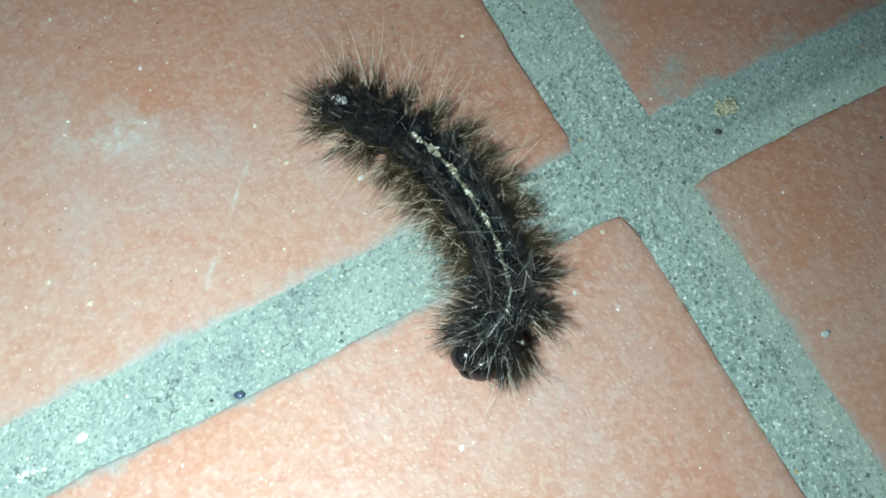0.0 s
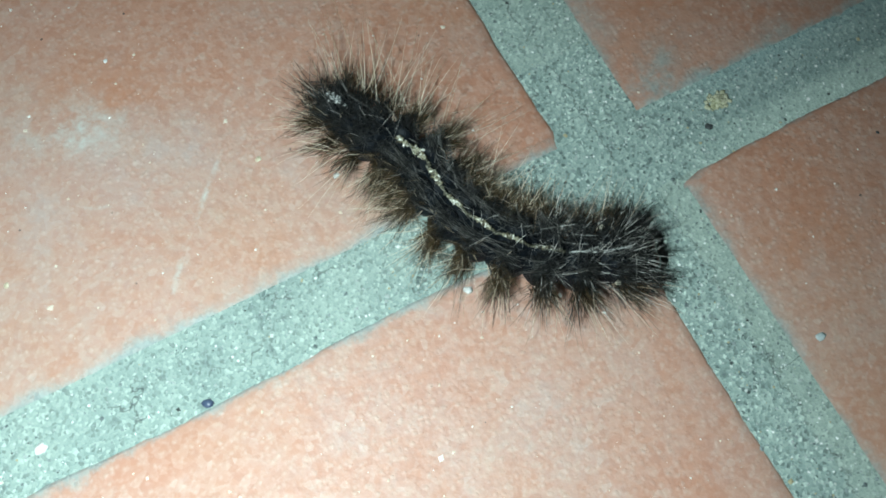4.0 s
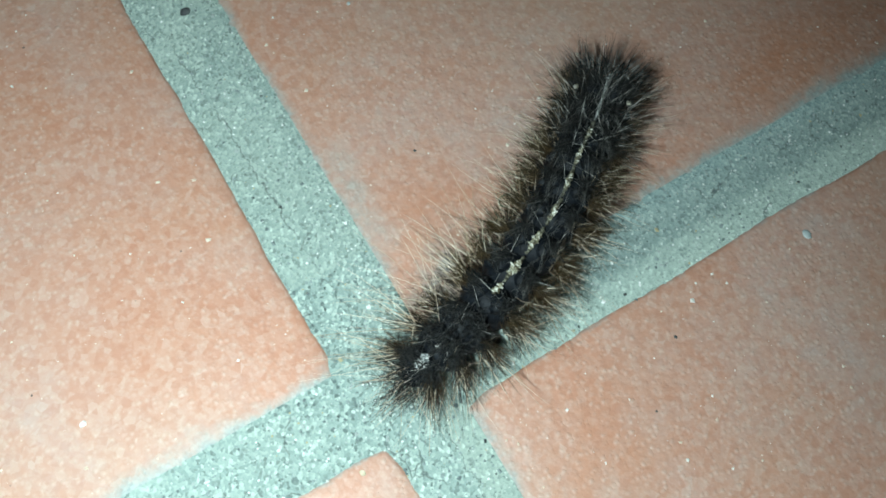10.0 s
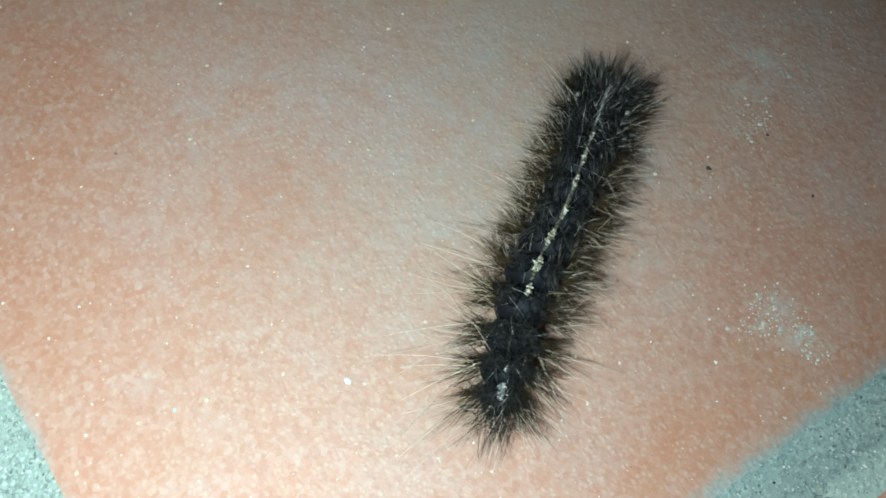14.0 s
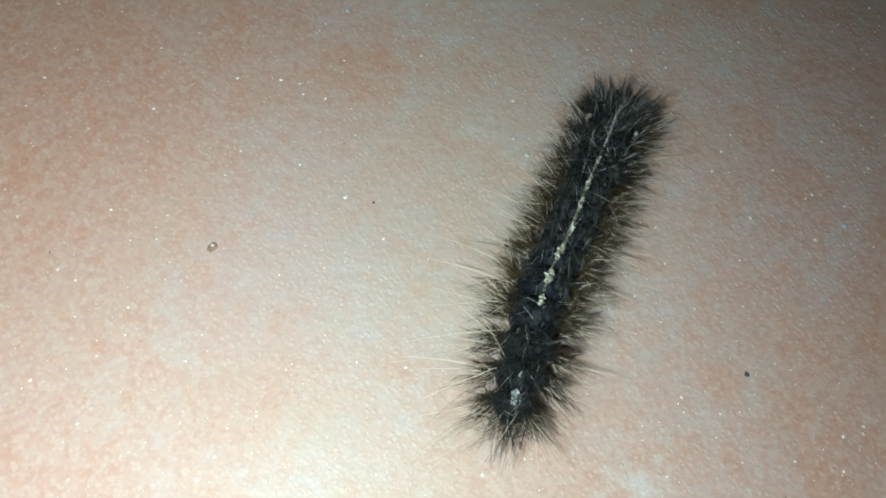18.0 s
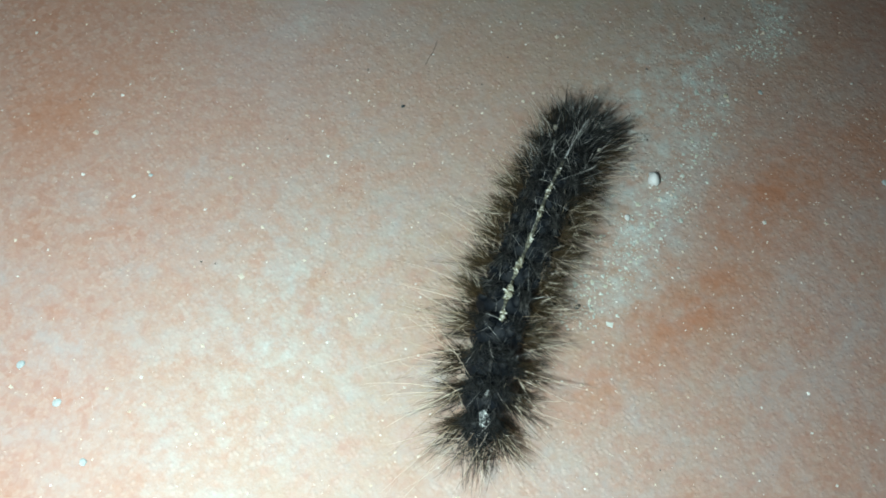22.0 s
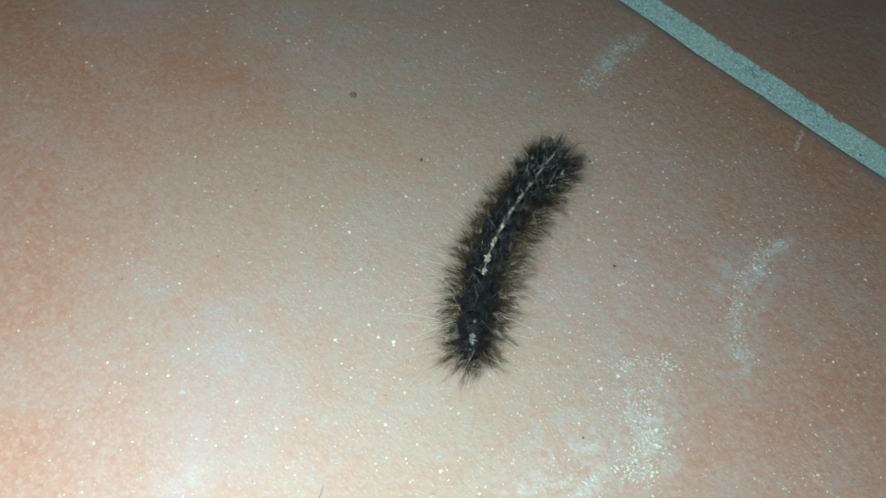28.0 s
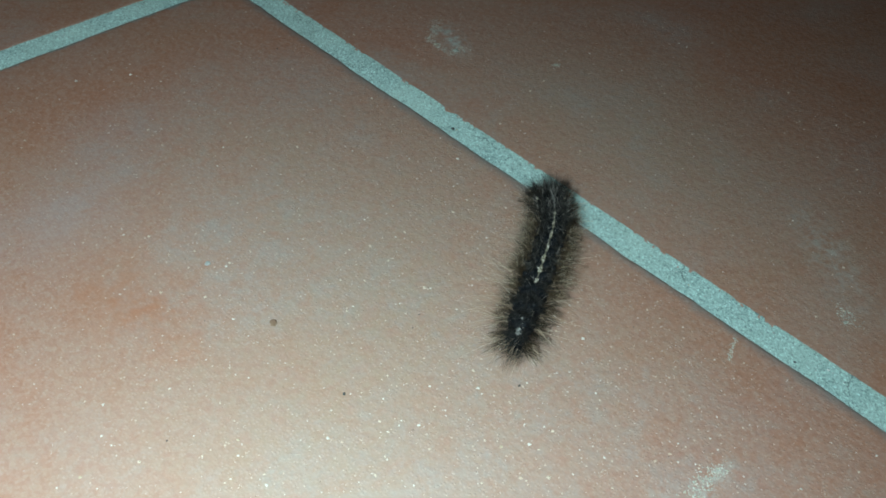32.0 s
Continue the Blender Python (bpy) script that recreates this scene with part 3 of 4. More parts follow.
def build_caterpillar():
    root = tagged(new("caterpillar"), "furry black-brown caterpillar with a broken cream stripe down its back", "caterpillar")
    rng = random.Random(5)
    segments = []
    for k in range(SEGMENTS):
        r = seg_radius(k)
        head, tail = k == SEGMENTS - 1, k == 0
        half = SPACING * (0.72 if tail else 0.78)
        seg = child("head", head_mesh(), root, "glossy black two-lobed head") if head else child("segment", mesh_of("segment", *ball(half, r, r * 0.95, k), SKIN), root)
        segments.append(seg)
        along = (k - 6) / 6  # -1 at the tail, +1 at the head
        end = max(0.0, abs(along) - 0.45) / 0.55
        lean = Vector(((0.85 if along < 0 else 0.75) * along * end + 0.06, 0, 0))
        if head:
            tuft("hair_tuft", seg, (-0.0008, 0, r * 0.55), (0.3, 0, 1), 46, 0.0022, 0.000044, 0.7, (0, 0, 0), BLACK_HAIR, rng, 0.05, 0.0011)
            for side in (-1, 1):
                tuft("hair_tuft", seg, (0, side * r * 0.9, -0.0004), (0.35, side, 0.1), 36, 0.0026, 0.000036, 0.45, (0, 0, 0), BROWN_HAIR, rng, 0.1, 0.0007, 4)
                jaw = child("jaw", mesh_of("jaw", *ball(0.0007, 0.0005, 0.0005, side, 0.05, 10, 8), EYE), seg)
                jaw.location = (0.0012, side * 0.0006, -0.0016)
            tuft("silver_hair", seg, (-0.0008, 0, r * 0.5), (0.9, 0, 0.7), 14, 0.0030, 0.000026, 0.5, (0, 0, 0), GREY_HAIR, rng, 0.0, 0.0011)
            continue
        rear, front = k <= 2, k >= 9
        for side in (-1, 1):
            # a pair of black velvet warts beside the stripe
            a = math.radians(25 * side)
            normal = Vector((0, math.sin(a), math.cos(a)))
            seat = Vector((0.0, normal.y * r * 0.93, normal.z * r * 0.9))
            wart = child("wart", mesh_of("wart", *ball(0.0012, 0.0009, 0.0008, k + side, 0.15, 10, 8), SKIN), seg)
            wart.location = seat
            tuft("plush_tuft", seg, seat + Vector((0, side * 0.0002, 0)), normal + Vector((0, side * 0.35, 0)), 150, 0.0026 if front else 0.0015 if rear else 0.0019, 0.000048, 0.55, lean, BLACK_HAIR, rng, 0.0, 0.00062)
            # shoulder warts: short black plush, and a brown rosette that opens upwards
            a = math.radians(54 * side)
            normal = Vector((0, math.sin(a), math.cos(a)))
            seat = Vector((-0.0003, normal.y * r * 0.95, normal.z * r * 0.92))
            wart = child("wart", mesh_of("wart", *ball(0.0009, 0.0008, 0.0008, k + 5 * side, 0.15, 10, 8), SKIN), seg)
            wart.location = seat
            if rear or front:
                tuft("plush_tuft", seg, seat, normal, 110, 0.0017 if rear else 0.0032, 0.000045, 0.45, lean, BLACK_HAIR, rng, 0.0, 0.0006, 3)
            else:
                tuft("plush_tuft", seg, seat + Vector((0.0008, 0, 0)), normal, 70, 0.0020, 0.000045, 0.45, lean, BLACK_HAIR, rng, 0.0, 0.0005)
            tuft("rosette", seg, seat, normal, 20 if rear else 30 if front else 84, 0.0032, 0.000036, 0.42, lean, (BROWN_HAIR, UMBER_HAIR), rng, 0.0, 0.00035, 4)
            tuft("golden_hair", seg, seat, normal, 4 if rear else 5 if front else 11, 0.0042, 0.000040, 0.50, lean * 1.2, (DUSK_HAIR, GREY_HAIR) if front else (BROWN_HAIR, GOLD_HAIR), rng, 0.0, 0.0003, 1, 0.75)
            # flank warts: full brown rosettes, one to a ring, with gaps between
            a = math.radians(82 * side)
            normal = Vector((0, math.sin(a), math.cos(a) + 0.12))
            seat = Vector((0.0002, normal.y * r * 0.98, normal.z * r * 0.9))
            tuft("rosette", seg, seat, normal, 120 if not rear else 57, 0.0042 if not rear else 0.0047, 0.000036, 0.40, lean, (DARK_BROWN_HAIR, BROWN_HAIR) if rear or front else (BROWN_HAIR, UMBER_HAIR), rng, 0.1, 0.0004, 3 if rear else 5)
            tuft("golden_hair", seg, seat, normal, 6 if rear else 7 if front else 12, 0.0060, 0.000038, 0.44, lean * 1.2, (DUSK_HAIR, GREY_HAIR) if front else (UMBER_HAIR, GOLD_HAIR), rng, 0.05, 0.0004, 1, 0.7)
            # a low skirt of dark brown locks that brush the floor
            a = math.radians(112 * side)
            normal = Vector((0, math.sin(a), math.cos(a)))
            seat = Vector((0.0, normal.y * r * 0.95, normal.z * r * 0.9))
            tuft("skirt_tuft", seg, seat, normal, 52 if not rear else 44, 0.0046, 0.000034, 0.36, lean + Vector((0, 0, 0.15)), DARK_BROWN_HAIR, rng, 0.1, 0.0007, 4)
            tuft("skirt_tuft", seg, seat, normal, 16, 0.0070, 0.000038, 0.34, lean + Vector((0, 0, 0.3)), (DARK_BROWN_HAIR, UMBER_HAIR), rng, 0.1, 0.0005, 2)
            # long pale hairs at the sides
            shaggy = side > 0 and k <= 6
            tuft("long_hair", seg, (0, side * r * 0.85, 0), (0, side, 0.42 if shaggy else 0.30), 17 if shaggy and k <= 4 else 13, 0.0132 if shaggy and k <= 4 else 0.0098 if shaggy else 0.0086, 0.000043, 0.36, lean * 1.3, TAN_HAIR, rng, 0.1, 0.0008)
            if 4 <= k <= 10:
                # grey locks combed back over the middle of the body
                tuft("combed_hair", seg, (0.0010, side * r * 0.50, r * 0.80), (-0.95, side * 0.22, 0.52), 30, 0.0050, 0.000040, 0.24, (0, 0, 0), DUSK_HAIR, rng, 0.15, 0.0005, 6)
        if rear or front:
            tuft("back_hair", seg, (0, 0, r * 0.82), (0, 0, 1), 150 if rear else 90, 0.0021, 0.000045, 0.9, lean, BLACK_HAIR, rng, 0.0, 0.0012)
        # silver bristles swept forwards over the front rings
        tuft("silver_hair", seg, (0, 0, r * 0.8), (0, 0, 1), (34 if k > 9 else 24) if front else 6, 0.0042, 0.000038, 0.44, lean * 1.9, (DUSK_HAIR, GREY_HAIR), rng, 0.0, 0.0013, 1, 0.7)
        if k == 11:
            # a hood of long black hair that reaches forwards over the head
            for theta in (-84, -50, -18, 18, 50, 84):
                a = math.radians(theta)
                normal = Vector((1.15, math.sin(a), math.cos(a)))
                tuft("hood_tuft", seg, (0.0014, math.sin(a) * r * 0.9, math.cos(a) * r * 0.85), normal, 66, 0.0048, 0.000042, 0.32, (0, 0, 0), BLACK_HAIR, rng, 0.15, 0.0006, 3)
                tuft("silver_hair", seg, (0.0014, math.sin(a) * r * 0.8, math.cos(a) * r * 0.8), normal, 9, 0.0052, 0.000040, 0.32, (0, 0, 0), (DUSK_HAIR, GREY_HAIR), rng, 0.1, 0.0006, 1, 0.7)
        if front:
            for side in (-1, 1):
                tuft("silver_hair", seg, (0, side * r * 0.6, r * 0.6), (0.2, side * 0.8, 0.8), 10, 0.0046, 0.000040, 0.36, lean * 1.6, (DUSK_HAIR, GREY_HAIR), rng, 0.0, 0.0007, 1, 0.7)
        if tail:
            tuft("tail_hair", seg, (-half * 0.6, 0, 0), (-1, 0, 0.05), 190, 0.0056, 0.000036, 0.75, (0, 0, 0), (BLACK_HAIR, DARK_BROWN_HAIR), rng, 0.1, 0.0011, 2)
            tuft("long_hair", seg, (-half * 0.6, 0, 0), (-1, 0, 0.1), 22, 0.0086, 0.000036, 0.5, (0, 0, 0), TAN_HAIR, rng, 0.1, 0.0009)
            scale_line(seg, "tail_mark", r, 0.0018, 0.00055, 150, PALE_SCALES, rng, 0.0, (0.00006, 0.00014), 0.0008)
        if k == 1:
            scale_line(seg, "tail_mark", r, 0.0007, 0.00022, 22, PALE_SCALES, rng, -0.0008)
        if 4 <= k <= 9:
            bright = (1.3, 0.9, 0.6, 0.5, 0.45, 0.35)[k - 4]
            scale_line(seg, "stripe", r, 0.0036, 0.00023, 120, OLIVE_SCALES, rng, 0.0, (0.00006, 0.00013), 0.00034)
            scale_line(seg, "stripe_patch", r, rng.uniform(0.0016, 0.0022), 0.00040 * (0.5 + 0.5 * bright), int(150 * bright), STRIPE, rng, rng.uniform(-0.0004, 0.0002))
        elif k == 3:
            scale_line(seg, "stripe_patch", r, 0.0016, 0.00036, 90, STRIPE, rng, 0.0010)
        elif k in (10, 11):
            scale_line(seg, "stripe", r, 0.0030, 0.00012, 60, PALE_SCALES, rng, 0.0, (0.00006, 0.00012), 0.0007)
        if k == 11:
            for side in (-1, 1):
                spot = child("pale_wart", mesh_of("pale_wart", *ball(0.00032, 0.00030, 0.00030, k + side, 0.2, 10, 8), CREAM_WART), seg)
                spot.location = (-0.0006, side * r * 1.08, r * 0.72)
        for side in (-1, 1):
            if k in (0, 3, 4, 5, 6, 9, 10, 11):
                leg = child("leg", mesh_of("leg", *ball(0.0006, 0.0006, 0.0012, side + k, 0.05, 10, 8), SKIN), seg)
                leg.location = (0, side * r * 0.45, -0.0029)
    return root, segments


# ---- loose bits on the floor ----
def crumb(name, x, y, size, material, label, category, flat=0.6, seed=0):
    v, f = ball(size * 0.55 * MM, size * 0.45 * MM, size * 0.5 * flat * MM, seed * 1.7, 0.35, 10, 7)
    low = min(p[2] for p in v)
    ob = tagged(new(name, mesh_of(name, v, f, material)), label, category)
    on_joint = -0.001 < x * MM < JOINT or -0.0005 < y * MM < 0.0088 or PITCH < x * MM < PITCH + JOINT
    ob.matrix_basis = pose(x * MM, y * MM, -low - (0.0004 if on_joint else 0.00002), 0, 0, seed * 47 % 360)
    return ob


def grit(name, label, category, places, material, flat=0.7, seed=1):
    """Many tiny angular grains in one object; places gives x, y, z and size in metres."""
    rng = random.Random(seed)
    verts, faces = [], []
    for x, y, z, size in places:
        b, turn = len(verts), rng.uniform(0, 6.28)
        for k in range(4):
            a = turn + k * math.pi / 2 + rng.uniform(-0.4, 0.4)
            r = size * rng.uniform(0.35, 0.6)
            verts.append((x + r * math.cos(a), y + r * math.sin(a), z + size * flat * rng.uniform(0.0, 0.25)))
        verts += [(x + size * rng.uniform(-0.15, 0.15), y + size * rng.uniform(-0.15, 0.15), z + size * flat * rng.uniform(0.4, 0.7)), (x, y, z - size * 0.3)]
        faces += [(b + k, b + (k + 1) % 4, b + 4) for k in range(4)] + [(b + (k + 1) % 4, b + k, b + 5) for k in range(4)]
    return tagged(new(name, mesh_of(name, verts, faces, material, False)), label, category, kind="stuff")


def strew():
    rng = random.Random(21)
    strips = [((-0.105, 0.125), (-0.0006, 0.0087), 6900, "y"), ((-0.0016, JOINT + 0.0008), (-0.075, 0), 2700, "x"), ((-0.0016, JOINT + 0.0008), (0.009, 0.13), 2700, "x"),
              ((PITCH + 0.0012, PITCH + JOINT - 0.0022), (0.08, PITCH), 500, "x"), ((0.21, PITCH), (PITCH, PITCH + JOINT), 350, "y")]
    places = []
    for (x0, x1), (y0, y1), count, way in strips:
        for _ in range(count):
            x, y = rng.uniform(x0, x1), rng.uniform(y0, y1)
            if x < -0.022 and rng.random() < 0.45:
                continue
            share = (x - x0) / (x1 - x0) if way == "x" else (y - y0) / (y1 - y0)
            places.append((x, y, grout_z(x, y, share), min(0.0007, 0.0002 * math.exp(rng.gauss(0.05, 0.42)))))
    grit("joint_sand", "grey and white sand grains set in the grout joints", "sand", places, SAND)
    places = []
    while len(places) < 7500:
        x, y = rng.uniform(-0.10, 0.40), rng.uniform(-0.08, 0.30)
        if abs(y - (0.62 * x + 0.005)) > 0.16 or -0.003 < x < 0.010 or -0.002 < y < 0.011 or PITCH - 0.002 < x < PITCH + JOINT + 0.002 or y > PITCH - 0.002:
            continue
        places.append((x, y, 0.00002, min(0.0008, 0.00023 * math.exp(rng.gauss(0.0, 0.5)))))
    while len(places) < 9800:
        x, y = 0.215 + rng.gauss(0, 0.045), 0.115 + rng.gauss(0, 0.04)
        if x < PITCH - 0.003 and y > 0.012:
            places.append((x, y, 0.00002, min(0.0008, 0.0002 * math.exp(rng.gauss(0.0, 0.5)))))
    while len(places) < 11800:
        x, y = 0.265 + rng.gauss(0, 0.045), 0.165 + rng.gauss(0, 0.045)
        if x < PITCH - 0.003 and 0.012 < y < PITCH - 0.003:
            places.append((x, y, 0.00002, min(0.0009, 0.00024 * math.exp(rng.gauss(0.0, 0.45)))))
    # the tiniest pale specks stand in for glints of light on the tile skin
    while len(places) < 17000:
        x, y = rng.uniform(-0.10, 0.40), rng.uniform(-0.08, 0.30)
        if abs(y - (0.62 * x + 0.005)) > 0.13 or -0.003 < x < 0.010 or -0.002 < y < 0.011 or PITCH - 0.002 < x < PITCH + JOINT + 0.002:
            continue
        places.append((x, y, 0.00002, rng.uniform(0.00008, 0.00017)))
    grit("tile_dust_and_glints", "pale specks of dust and sand on the tiles, the tiniest standing in for glints", "dust", places, DUST_AND_GLINTS)
    smears = [([(302, 179), (293, 179), (286, 176.5), (280, 175.5)], 2.2, 420), ([(278, 125), (272, 126), (263.5, 124.8), (257, 121), (250, 115)], 2.0, 700),
              ([(232, 123), (227, 116), (220, 114)], 3.5, 420), ([(232, 129), (242, 122)], 2.5, 200), ([(214, 119), (202, 108), (190, 105), (179, 103), (170, 101)], 4.5, 800),
              ([(342, 258), (334, 253), (334, 245), (339, 244.5)], 1.8, 520), ([(352.5, 223.5), (353.5, 222.8)], 0.8, 70), ([(306, 139), (299.5, 136.7)], 0.5, 90),
              ([(331, 127), (328, 124)], 2.5, 140), ([(-76, 4.4), (-70.4, 3.5)], 0.35, 160), ([(-66.5, 4.7), (-65.2, 4.6)], 0.5, 90), ([(88, 23), (81, 22), (87, 19), (86, 15)], 2.2, 170),
              ([(98, 40.5), (103, 42.5)], 2.2, 55)]
    for points, wide, count in smears:
        places = []
        for _ in range(int(count * 1.35)):
            k = rng.randrange(len(points) - 1)
            f = rng.random()
            x = points[k][0] * (1 - f) + points[k + 1][0] * f + rng.gauss(0, wide * 0.42)
            y = points[k][1] * (1 - f) + points[k + 1][1] * f + rng.gauss(0, wide * 0.5)
            low = -0.00025 if 0 < y < 8.5 and x < 0 else 0.0
            places.append((x * MM, y * MM, low, 0.0002 * math.exp(rng.gauss(0.1, 0.5))))
        grit("lime_smear", "chalky smear of dried mortar on the floor", "smear", places, LIME, 0.3, count)


WHITE_STONE = speckled("white_stone", (0.78, 0.79, 0.77), (0.90, 0.90, 0.87), 900, 0.5)
GREY_STONE = speckled("grey_green_stone", (0.42, 0.50, 0.50), (0.62, 0.68, 0.67), 1500)
CREAM_STONE = speckled("cream_stone", (0.55, 0.46, 0.30), (0.78, 0.72, 0.56), 1500)
DARK_STONE = speckled("dark_stone", (0.035, 0.04, 0.042), (0.10, 0.115, 0.115), 1500)
MOSS_CLAY = speckled("yellow_mortar", (0.36, 0.36, 0.21), (0.72, 0.71, 0.52), 1300, 0.85, 0.6)
FROSTED = speckled("frosted_flake", (0.55, 0.56, 0.54), (0.80, 0.80, 0.77), 1800, 0.4)
BLUE_BEAD = speckled("slate_blue_bead", (0.05, 0.075, 0.13), (0.09, 0.12, 0.19), 1200, 0.35)


def crumbs():
    crumb("pebble", 192.8, 108.6, 1.75, WHITE_STONE, "small bright white angular pebble on the tile", "pebble", 0.9, 1)
    rng, verts, faces = random.Random(3), [], []
    for k in range(110):
        a, far, size = rng.uniform(0, 6.28), min(1.3, abs(rng.gauss(0, 0.7))), rng.uniform(0.22, 0.6)
        v, f = ball(size * 0.6 * MM, size * 0.5 * MM, size * 0.4 * MM, k, 0.4, 8, 6)
        base, turn = len(verts), Matrix.Rotation(k * 1.3, 3, "Z")
        off = Vector((far * 1.25 * math.cos(a), far * 0.85 * math.sin(a), 0.45 * max(0, 1 - far))) * MM
        verts += [turn @ Vector(p) + off for p in v]
        faces += [tuple(i + base for i in q) for q in f]
    lump = tagged(new("mortar_lump", mesh_of("mortar_lump", verts, faces, MOSS_CLAY)), "yellowish crumbly mortar lump in the joint", "mortar lump")
    lump.location = (18.0 * MM, 6.0 * MM, 0.0002)
    crumb("bead", -49.2, 1.0, 1.05, BLUE_BEAD, "tiny round slate-blue bead at the joint edge", "bead", 0.6, 3)
    for k, (x, y, size) in enumerate(((-65.9, 4.6, 1.2), (186.2, 106.8, 0.8), (39.7, 41.7, 0.8), (121, 153, 0.5), (-26.2, 18.0, 0.7), (-43.9, 43.7, 0.5))):
        crumb("pebble", x, y, size, WHITE_STONE, "tiny white grain of stone on the tile", "pebble", 0.45, k + 4)
    for k, (x, y, size) in enumerate(((218.3, 89.1, 1.0), (178.2, 168.6, 0.8), (118.2, 135.2, 0.9), (118.0, 121.5, 0.8), (123.9, 89.0, 0.7), (119.1, 128.9, 0.9), (239.4, 223.4, 1.1), (215.9, 109.5, 0.7),
                                      (108.7, 44.7, 0.7), (150.9, 57.2, 0.7), (22.5, 49.2, 0.5), (53.4, -4.1, 1.1), (142.3, 147.9, 0.5), (12.0, -23.1, 1.0))):
        crumb("pebble", x, y, size, GREY_STONE, "small pale grey-green flake of cement on the tile", "pebble", 0.32, k + 10)
    for k, (x, y, size) in enumerate(((25.9, 48.3, 0.6), (-33.2, 23.9, 0.7), (-63.2, 22.6, 0.6), (-4.1, -1.0, 0.6), (211.4, 112.1, 0.6), (160.1, 61.1, 0.6), (221.5, 155.7, 0.7), (219.0, 186.6, 0.5), (196.3, 198.0, 0.5),
                                      (251.5, 154.8, 0.6), (192.5, 149.8, 0.5), (156.6, 165.9, 0.5), (149.9, 141.7, 0.5), (328.6, 196.2, 0.6), (56.9, 64.8, 0.4))):
        crumb("pebble", x, y, size, CREAM_STONE, "tiny cream grain of sand on the tile", "pebble", 0.42, k + 30)
    for k, (x, y, size) in enumerate(((90.9, 40.1, 0.6), (172.5, 101.8, 0.7), (99.5, 30.2, 0.4), (126.3, 50.7, 0.6), (100.4, 39.7, 0.4), (174.1, 137.4, 0.5), (238.6, 181.5, 0.6),
                                      (248.4, 141.6, 0.5), (19.3, 27.8, 0.35), (4.6, 57.9, 1.3), (6.0, 56.6, 0.7), (6.5, 69.7, 0.7), (15.4, 3.8, 0.9), (309.8, 127.4, 0.7), (310.6, 222.2, 0.9), (32.7, -6.1, 0.4))):
        crumb("crumb", x, y, size, DARK_STONE, "tiny dark grain of grit on the floor", "grit", 0.5, k + 60)
    crumb("crumb", 84.1, 101.2, 1.2, speckled("pale_soil", (0.24, 0.14, 0.09), (0.36, 0.23, 0.16), 900), "small flat brown crumb of soil on the tile", "crumb", 0.12, 8)
    crumb("crumb", 239.6, 202.8, 1.5, speckled("brown_soil", (0.28, 0.18, 0.115), (0.38, 0.25, 0.17), 900), "small flat brown crumb of soil on the tile", "crumb", 0.12, 5)


def fibre(name, points, wide, material, label):
    """A thin bent fibre lying on the tile; points in mm."""
    verts, faces = [], []
    for k, (x, y, z) in enumerate(points):
        a, b = points[max(k - 1, 0)], points[min(k + 1, len(points) - 1)]
        turn = math.atan2(b[1] - a[1], b[0] - a[0]) + math.pi / 2
        for c in range(5):
            side, up = math.cos(c * 1.2566) * wide, math.sin(c * 1.2566) * wide
            verts.append(((x + math.cos(turn) * side) * MM, (y + math.sin(turn) * side) * MM, (z + wide + up) * MM))
    for k in range(len(points) - 1):
        for c in range(5):
            a, b = k * 5 + c, k * 5 + (c + 1) % 5
            faces.append((a, b, b + 5, a + 5))
    return tagged(new(name, mesh_of(name, verts, faces, material)), label, "fibre")


def fibres():
    moss = speckled("green_fibre", (0.05, 0.10, 0.05), (0.12, 0.20, 0.10), 1500)
    curl = fibre("fibre", [(0.95 * math.cos(a * 0.42 + 0.4), 0.75 * math.sin(a * 0.42 + 0.4), 0.02 + 0.02 * a) for a in range(11)], 0.11, moss, "tiny curled green plant fibre on the tile")
    fibre("fibre", [(181 + 0.5 * a, 141 + 0.28 * a + 0.1 * math.sin(a), 0.0) for a in range(9)], 0.035, BLACK_HAIR, "thin short dark hair lying on the tile")
    crumb("flake", -19.4, -0.75, 0.95, FROSTED, "tiny frosted white flake at the joint edge", "flake", 0.16, 7)
    return curl


